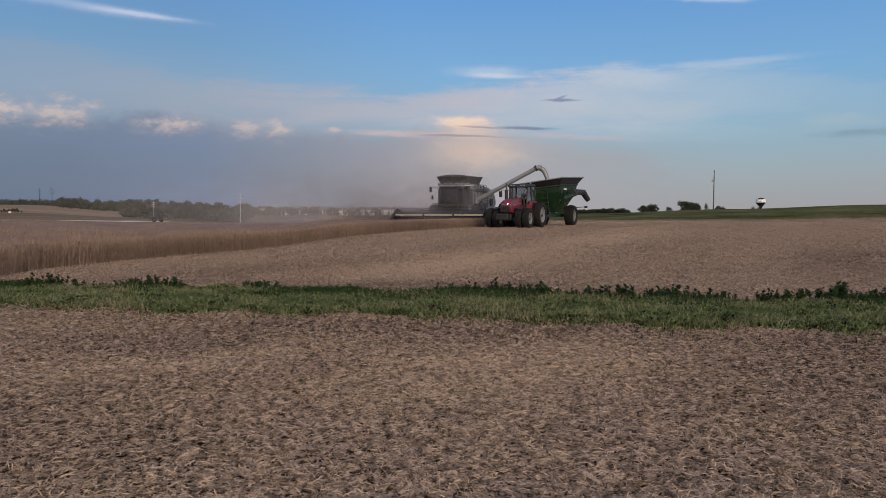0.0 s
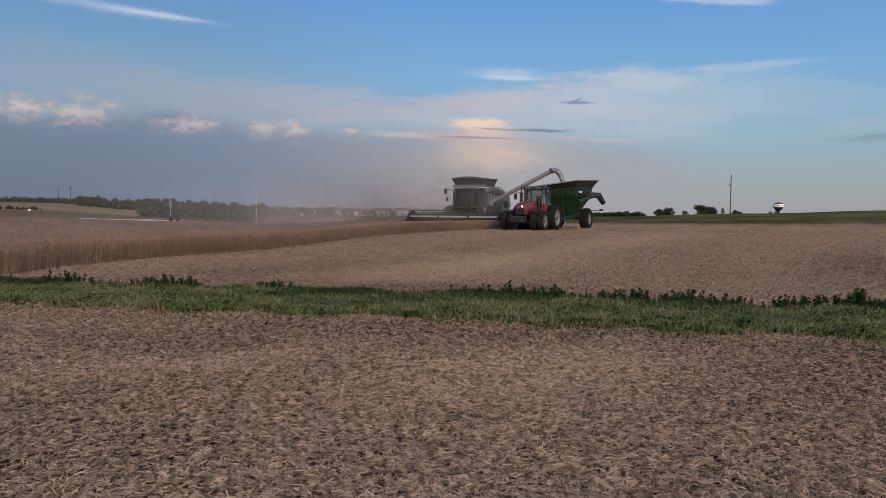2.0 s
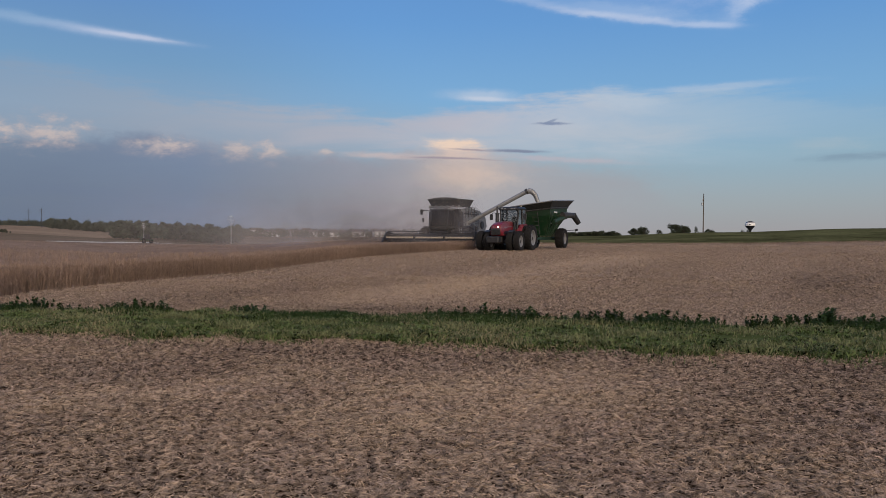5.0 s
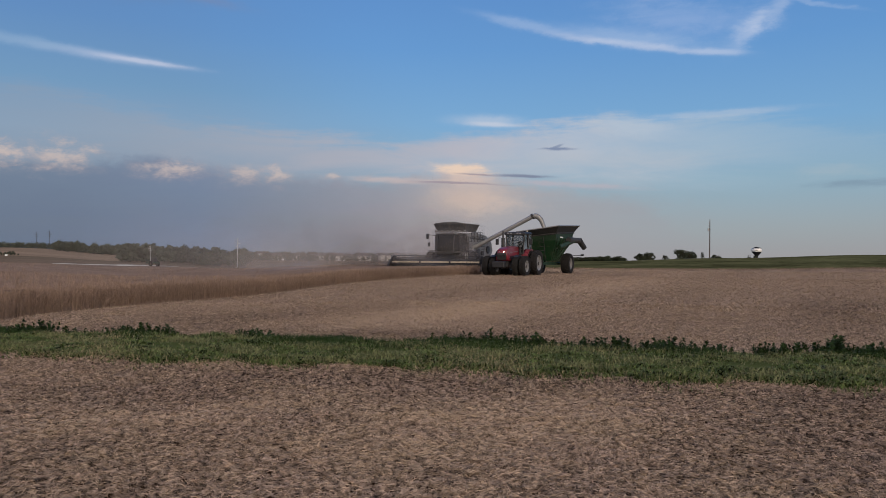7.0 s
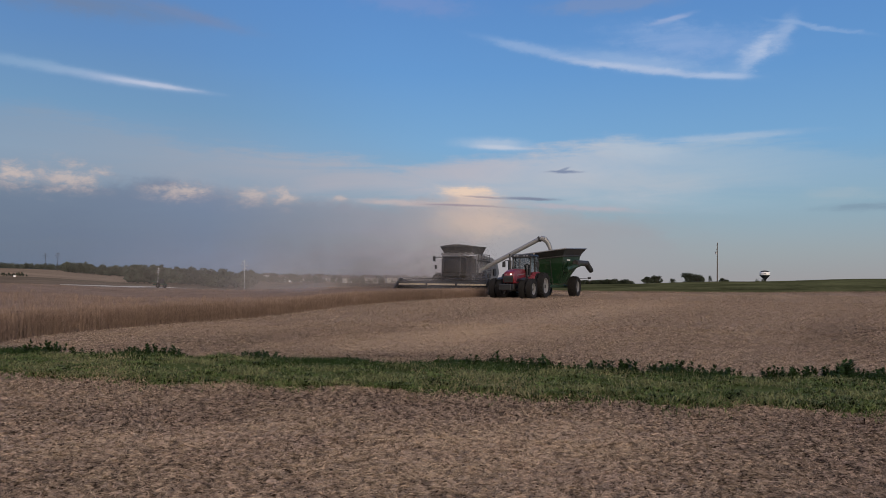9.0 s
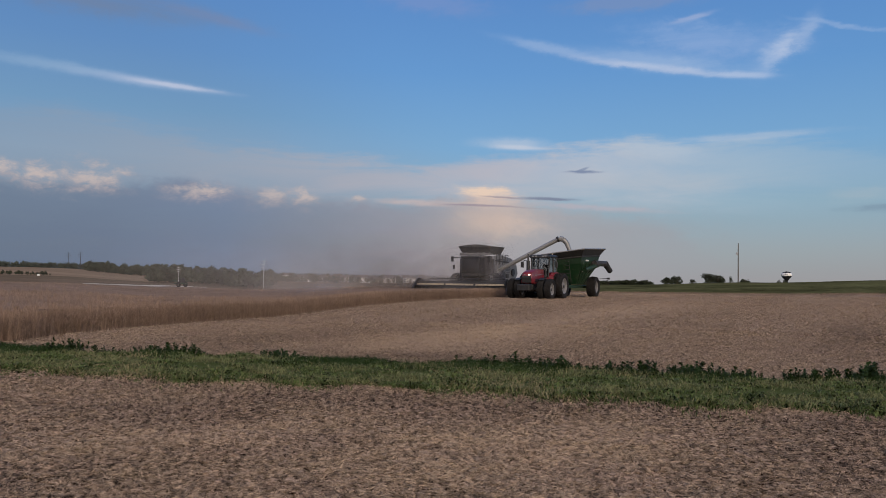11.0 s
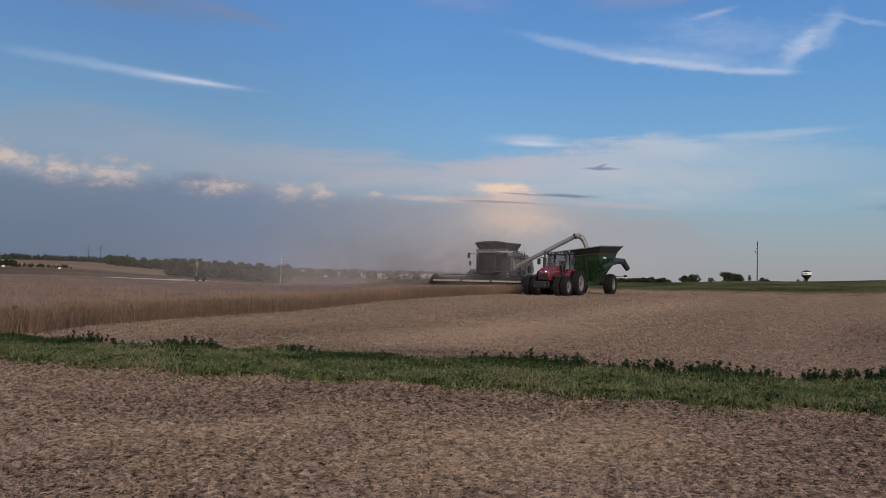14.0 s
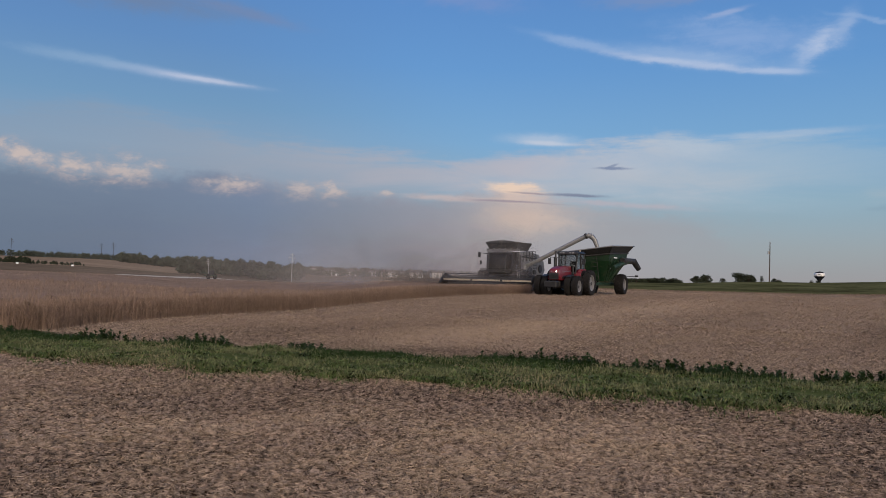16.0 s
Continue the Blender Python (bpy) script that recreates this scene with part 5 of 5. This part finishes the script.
def foliage(rg, centres, sizes, per, leaf):
    """Small leaf clumps thrown over lumpy crowns; centres: the crowns' middles, sizes: their half widths and half heights."""
    m = len(centres)
    u = rg.normal(0, 1, (m, per, 3))
    u /= np.linalg.norm(u, axis=2, keepdims=True)
    lump = 0.72 + 0.28 * np.sin(u[..., 0] * 4 + rg.uniform(0, 6, (m, 1))) * np.sin(u[..., 2] * 5 + u[..., 1] * 3 + rg.uniform(0, 6, (m, 1)))
    rad = lump * rg.uniform(0.55, 1.08, (m, per)) ** 0.6
    pos = centres[:, None, :] + u * rad[..., None] * np.stack([sizes[:, 0], sizes[:, 0], sizes[:, 1]], -1)[:, None, :]
    pos = pos.reshape(-1, 3)
    n = len(pos)
    a = rg.normal(0, 1, (n, 3))
    a /= np.linalg.norm(a, axis=1, keepdims=True)
    b = np.cross(a, rg.normal(0, 1, (n, 3)))
    b /= np.linalg.norm(b, axis=1, keepdims=True)
    s = leaf * rg.uniform(0.5, 1.3, (n, 1)) * np.repeat(np.sqrt(sizes[:, 0] / sizes[:, 0].mean()), per)[:, None]
    v = np.stack([pos - a * s, pos + b * s * 0.7, pos + a * s, pos - b * s * 0.7], 1)
    return v, np.arange(n * 4).reshape(-1, 4)


def tree(az, r, height, width, seed, label="small leafy green tree on the grassy bank", sink=0.0):
    rg = np.random.default_rng(seed)
    x, y = polar(az, r)
    t = thing("tree", pose(x, y, seat_on(x, y) - 0.1 - sink), label, "tree", "trees along the bank")
    bm = rod((0, 0, 0), (0.1, 0, height * 0.45), width * 0.05, width * 0.03, 8)
    for k in range(5):
        a = k * 1.26 + seed
        bm = rod((0.08, 0, height * (0.25 + 0.04 * k)), (math.cos(a) * width * 0.3, math.sin(a) * width * 0.3, height * (0.55 + 0.06 * k)), width * 0.022, width * 0.008, 6, bm)
    part("trunk", bm, M_TRUNK, t)
    k = 12
    c = np.stack([rg.uniform(-0.32, 0.32, k) * width, rg.uniform(-0.32, 0.32, k) * width, rg.uniform(0.16, 0.74, k) * height], -1)
    c[:, 2] -= np.abs(c[:, 0]) / width * height * 0.45
    v, f = foliage(rg, c, np.stack([np.full(k, width * 0.22), np.full(k, height * 0.24)], -1), 190, width * 0.03)
    part("crown", mesh_of("crown", v, f, [M_FARLEAF]), None, t)
    return t


tree(14.9, 330, 3.6, 6.0, 1)
tree(15.6, 335, 4.6, 6.5, 2)
tree(17.9, 325, 5.6, 7.5, 3)
tree(18.4, 330, 4.2, 6.5, 4)
tree(16.7, 340, 3.0, 3.0, 5)
tree(19.25, 300, 3.4, 1.8, 6)
tree(20.2, 320, 2.4, 4.5, 7)
tree(22.35, 500, 6.0, 3.2, 8, sink=0.6)
tree(22.75, 500, 5.0, 3.0, 9, sink=0.6)
tree(13.4, 345, 3.0, 8.0, 10)
tree(12.4, 350, 3.4, 9.0, 11)
tree(11.5, 350, 3.0, 8.0, 12)
tree(10.7, 350, 2.8, 8.0, 13)
tree(9.9, 350, 2.8, 8.0, 14)

px, py = polar(19.74, 252)
pole = thing("utility_pole", pose(px, py, seat_on(px, py) - 0.1, 0, 0.3, -20), "tall weathered utility pole on the grassy bank", "utility pole")
part("shaft", rod((0, 0, 0), (0, 0, 12.3), 0.19, 0.13, 10), M_POLE, pole)
part("crossarm", box((0.5, 0.14, 0.16), (-0.15, 0, 10.2), bevel=0.02), M_POLE, pole)
can = part("transformer", rod((-0.42, 0, 8.6), (-0.42, 0, 9.5), 0.26, seg=14), M_STEEL, pole, "grey transformer can")
part("bracket", box((0.4, 0.1, 0.1), (-0.2, 0, 9.2), bevel=0.01), M_STEEL, can)
for zz, xx in ((11.2, -0.22), (10.45, -0.35), (12.35, 0.0)):
    part("insulator", rod((xx, 0, zz - 0.15), (xx, 0, zz + 0.15), 0.09, 0.06, 8), M_STEEL, pole)

tx, ty = polar(22.86, 1150)
tower = thing("water_tower", pose(tx, ty, seat_on(tx, ty) - 0.2, 0, 0, -22.8), "white and dark banded bulb of a water tower behind the hill", "water tower")
def spun(points):
    bm = lathe(points, 40)
    bm.transform(pose(0, 0, 0, 0, -90, 0))
    return bm
zc = 1.76 + 0.0144 * 1150 - seat_on(tx, ty)
part("pedestal", spun([(0, 3.6), (2, 2.0), (zc - 9, 1.6), (zc - 6.5, 2.6)]), M_NAVY, tower, smooth=True)
part("lower_bowl", spun([(zc - 8.2, 1.5), (zc - 6.0, 3.2), (zc - 3.6, 5.4), (zc - 1.6, 6.7)]), M_NAVY, tower, "dark lower bowl", smooth=True)
tank = part("tank_band", spun([(zc - 1.6, 6.7), (zc - 0.2, 7.0), (zc + 1.4, 6.9), (zc + 2.8, 6.2)]), M_WHITE, tower, "white painted band with a dark mark", smooth=True)
part("name_bar", box((3.2, 0.12, 0.7), (0, -6.98, zc + 0.4), bevel=0), M_NAVY, tank)
part("dome", spun([(zc + 2.8, 6.2), (zc + 4.0, 4.4), (zc + 4.7, 2.2), (zc + 4.95, 0.05)]), M_NAVY, tower, "dark shallow dome", smooth=True)
part("vent", rod((0, 0, zc + 4.9), (0, 0, zc + 5.9), 0.4, seg=10), M_STEEL, tower)

# ---- far valley on the crop side: woods, houses, poles ----


def wood(name, n, az0, az1, r0, r1, h0, h1, seed, mat, label, per=70):
    rg = np.random.default_rng(seed)
    az, r = rg.uniform(az0, az1, n), rg.uniform(r0, r1, n)
    x, y = r * np.sin(np.radians(az)), r * np.cos(np.radians(az))
    h = rg.uniform(h0, h1, n)
    w = h * rg.uniform(0.32, 0.5, n)
    z = ground(x, y)
    c = np.concatenate([np.stack([x + rg.normal(0, 0.2, n) * w, y, z + h * k], -1) for k in (0.3, 0.55, 0.74)])
    s = np.concatenate([np.stack([w * k, h * 0.26], -1) for k in (1.0, 0.95, 0.7)])
    v, f = foliage(rg, c, s, per, (h0 + h1) * 0.05)
    return tagged(new(name, mesh_of(name, v, f, [mat])), label, "woods", kind="stuff")


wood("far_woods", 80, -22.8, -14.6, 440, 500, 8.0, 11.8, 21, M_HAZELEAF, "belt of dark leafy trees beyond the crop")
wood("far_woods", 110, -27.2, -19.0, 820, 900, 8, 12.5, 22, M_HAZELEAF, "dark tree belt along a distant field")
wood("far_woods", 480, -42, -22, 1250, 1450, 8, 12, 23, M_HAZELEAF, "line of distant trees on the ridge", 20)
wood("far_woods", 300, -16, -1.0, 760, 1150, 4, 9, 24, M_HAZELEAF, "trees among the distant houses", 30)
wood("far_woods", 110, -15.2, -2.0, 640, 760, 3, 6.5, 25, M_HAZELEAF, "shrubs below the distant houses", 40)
wood("far_woods", 40, -38, -32.4, 465, 505, 3.0, 4.6, 28, M_FARLEAF, "dark clump of trees beside the far lane", 60)
wood("far_woods", 70, -35.5, -29.2, 470, 510, 1.2, 2.6, 26, M_FARLEAF, "low dark hedge beside a far lane", 50)
wood("far_woods", 40, 7.0, 13.5, 420, 470, 2, 3.6, 27, M_FARLEAF, "low dark trees behind the bank", 50)


def house(x, y, turn, w, d, h, mat, seed):
    r = random.Random(seed)
    b = thing("house", pose(x, y, seat_on(x, y) - 0.2, 0, 0, turn), "pale two-storey house with a dark roof among far trees", "house", "houses of the far town")
    part("wall", box((w, d, h), (0, 0, h / 2), bevel=0.05), mat, b)
    rise = d * 0.32
    bm = bmesh.new()
    a = [bm.verts.new(p) for p in ((-w / 2 - 0.4, -d / 2 - 0.4, h), (w / 2 + 0.4, -d / 2 - 0.4, h), (w / 2 + 0.4, d / 2 + 0.4, h), (-w / 2 - 0.4, d / 2 + 0.4, h), (-w / 2 - 0.4, 0, h + rise), (w / 2 + 0.4, 0, h + rise))]
    for f in ((0, 1, 5, 4), (2, 3, 4, 5), (0, 4, 3), (1, 2, 5), (0, 3, 2, 1)):
        bm.faces.new([a[i] for i in f])
    roof = part("roof", bm, M_ROOF, b)
    part("chimney", box((0.8, 0.8, 1.6), (w * 0.25, 0.6, h + rise * 0.8), bevel=0.03), M_ROOF, roof)
    for row in range(2):
        for k in range(3):
            win = part("window", box((1.3, 0.12, 1.4), ((k - 1) * w * 0.3, -d / 2 - 0.03, 1.6 + row * 2.7), bevel=0.02), M_WHITE, b)
            part("pane", box((1.05, 0.05, 1.15), ((k - 1) * w * 0.3, -d / 2 - 0.10, 1.6 + row * 2.7), bevel=0), M_PANE, win)
    part("garage", box((w * 0.45, d * 0.6, h * 0.5), (w * 0.68, -d * 0.15, h * 0.25), bevel=0.04), mat, b)
    part("garage_door", box((w * 0.3, 0.1, 2.2), (w * 0.68, -d * 0.45 - 0.05, 1.2), bevel=0.02), M_WHITE, b)
    return b


rh = random.Random(5)
for k, az_h in enumerate((-13.4, -12.3, -11.9, -10.9, -10.3, -9.7, -9.2, -8.2, -7.7, -6.9, -6.0, -5.6, -4.7, -4.3, -3.1, -2.4)):
    rr = rh.uniform(720, 1080)
    hx, hy = polar(az_h + rh.uniform(-0.15, 0.15), rr)
    house(hx, hy, -az_h + rh.uniform(-35, 35), rh.uniform(7.5, 11), rh.uniform(7, 9), rh.uniform(3.8, 5.6), M_GREYWALL, k)


def line_pole(az, r, height, mat):
    x, y = polar(az, r)
    p = thing("power_pole", pose(x, y, seat_on(x, y) - 0.3, 0, 0, 20), "tall slim power line pole with cross arms", "power pole", "power poles of the valley")
    part("shaft", rod((0, 0, 0), (0, 0, height), height * 0.014, height * 0.008, 8), mat, p)
    for zz, wd in ((0.93, 0.16), (0.82, 0.24), (0.71, 0.16)):
        arm = part("crossarm", box((height * wd, 0.18, 0.2), (0, 0, height * zz), (0, 8 if wd > 0.12 else -8, 0), bevel=0.02), mat, p)
        for s in (-1, 1):
            part("insulator", rod((s * height * wd * 0.47, 0, height * zz - 0.9), (s * height * wd * 0.47, 0, height * zz), 0.12, seg=6), M_POLE, arm)


line_pole(-15.05, 430, 16.5, M_STEEL)
line_pole(-27.4, 900, 21, M_DARKSTEEL)
line_pole(-28.15, 1050, 21, M_DARKSTEEL)
line_pole(-21.0, 400, 9.0, M_STEEL)
line_pole(-33.6, 1000, 21, M_DARKSTEEL)

# pale lane and small things beside it
ls = np.linspace(0, 1, 60)
la, lr = -27.2 + 8.2 * ls, 262 - 6 * ls
rows_l = []
width_l = 9 * np.sin(np.pi * np.clip(ls * 0.9 + 0.08, 0, 1)) * (0.8 + 0.3 * np.sin(ls * 19) * np.sin(ls * 7 + 1))
for off in (-2.6, 2.6):
    lx, ly = (lr + off * width_l) * np.sin(np.radians(la)), (lr + off * width_l) * np.cos(np.radians(la))
    rows_l.append(np.stack([lx, ly, ground(lx, ly) + 0.12], -1))
lv = np.concatenate(rows_l)
lf = np.stack([np.arange(59), np.arange(59) + 60, np.arange(59) + 61, np.arange(59) + 1], -1)
tagged(new("lane", mesh_of("lane", lv, lf, [M_PALE])), "pale bare strip of ground below the far field", "lane", kind="structure")

ix, iy = polar(-20.75, 245)
imp = thing("farm_implement", pose(ix, iy, seat_on(ix, iy), 0, 0, 60), "small dark farm machine parked beside the pale lane", "farm machine")
for s in (-1, 1):
    wheel(imp, (s * 1.3, 0, 0.8), 0.8, 0.47, 0.41, M_TYRE, M_DARKSTEEL)
part("frame", box((2.4, 3.6, 0.4), (0, 0.6, 1.1), bevel=0.05), M_DARKGREEN, imp)
part("cab", box((1.3, 1.3, 1.5), (0, 0.2, 2.0), bevel=0.1), M_BLACK, imp)
part("boom", rod((0, 1.5, 1.4), (0.4, 5.0, 2.1), 0.15), M_DARKGREEN, imp)
for az_s, r_s in ((-29.9, 430), (-33.2, 430)):
    bx, by = polar(az_s, r_s)
    hut = thing("shed", pose(bx, by, seat_on(bx, by) - 0.1, 0, 0, 30), "small white shed beside the far hedge", "shed", "white sheds")
    part("wall", box((1.2, 1.1, 0.9), (0, 0, 0.45), bevel=0.03), M_WHITE, hut)
    part("roof", box((1.4, 1.3, 0.2), (0, 0, 0.98), bevel=0.05, squeeze=(0.7, 0.7)), M_ROOF, hut)

# ---- drifting dust ----
def dust_material(name, amount, scale, seed):
    mat = bpy.data.materials.new(name)
    mat.use_nodes = True
    t = mat.node_tree
    t.nodes.clear()
    out = t.nodes.new("ShaderNodeOutputMaterial")
    mixer = t.nodes.new("ShaderNodeMixShader")
    clear = t.nodes.new("ShaderNodeBsdfTransparent")
    grey = t.nodes.new("ShaderNodeBsdfDiffuse")
    grey.inputs[0].default_value = (0.30, 0.28, 0.285, 1)
    geo = t.nodes.new("ShaderNodeTexCoord")
    sp = t.nodes.new("ShaderNodeSeparateXYZ")
    uvn = t.nodes.new("ShaderNodeUVMap")
    t.links.new(uvn.outputs[0], sp.inputs[0])
    u, v = S(t, sp.outputs[0]), S(t, sp.outputs[1])
    side = u.step(0.0, 0.45) * (S(t, u.socket) * -1.0 + 1.0).step(0.0, 0.25)
    up = (v * -1.0 + 1.0).step(0.0, 0.95)
    mp = t.nodes.new("ShaderNodeMapping")
    mp.inputs["Location"].default_value = (seed * 3.1, seed, 0)
    t.links.new(geo.outputs["Object"], mp.inputs[0])
    cl = noise_of(t, S(t, mp.outputs[0]), scale, 4, 0.55, 0.4).step(0.25, 0.8)
    fac = side * up * (cl * 0.8 + 0.35) * amount
    t.links.new(fac.socket, mixer.inputs[0])
    t.links.new(clear.outputs[0], mixer.inputs[1])
    t.links.new(grey.outputs[0], mixer.inputs[2])
    t.links.new(mixer.outputs[0], out.inputs[0])
    return mat


def dust_billow(az0, az1, r0, r1, z0, z1, amount, scale, seed):
    """A thin curling layer of dust that hangs between two directions, from z0 up to z1 above the land."""
    rg = np.random.default_rng(seed)
    nu, nv = 60, 24
    U, V = np.meshgrid(np.linspace(0, 1, nu), np.linspace(0, 1, nv), indexing="ij")
    az = np.radians(az0 + (az1 - az0) * U)
    r = r0 + (r1 - r0) * U + 2.0 * np.sin(U * 9 + seed) * np.sin(V * 5 + seed) + 4 * V ** 2
    x, y = r * np.sin(az), r * np.cos(az)
    z = ground(x, y) + z0 + (z1 - z0) * V
    i, j = np.meshgrid(np.arange(nu - 1), np.arange(nv - 1), indexing="ij")
    f = np.stack([i * nv + j, (i + 1) * nv + j, (i + 1) * nv + j + 1, i * nv + j + 1], -1).reshape(-1, 4)
    me = mesh_of("dust", np.stack([x, y, z], -1), f, [dust_material("dust", amount, scale, seed)], None, True)
    uv = me.uv_layers.new(name="UVMap")
    uv.data.foreach_set("uv", np.stack([U, V], -1).reshape(-1, 2)[f.ravel()].astype(np.float32).ravel())
    ob = tagged(new("dust", me), "thin grey dust drifting from the combine over the crop", "dust", kind="stuff")
    return ob


dust_billow(-34, 5, 120, 90, 0.2, 12, 0.24, 0.08, 1)
dust_billow(-26, 4, 100, 84, 0.2, 12, 0.35, 0.10, 2)
dust_billow(-15, 4.5, 88, 80, 0.2, 10, 0.34, 0.12, 3)
dust_billow(-9, 3.8, 80, 65.5, 0.4, 6.5, 0.38, 0.25, 4)
dust_billow(-5, 4.2, 70, 68.0, 0.9, 5.5, 0.30, 0.3, 6)
dust_billow(-20, 2.5, 70, 62, 0.6, 2.4, 0.28, 0.2, 5)
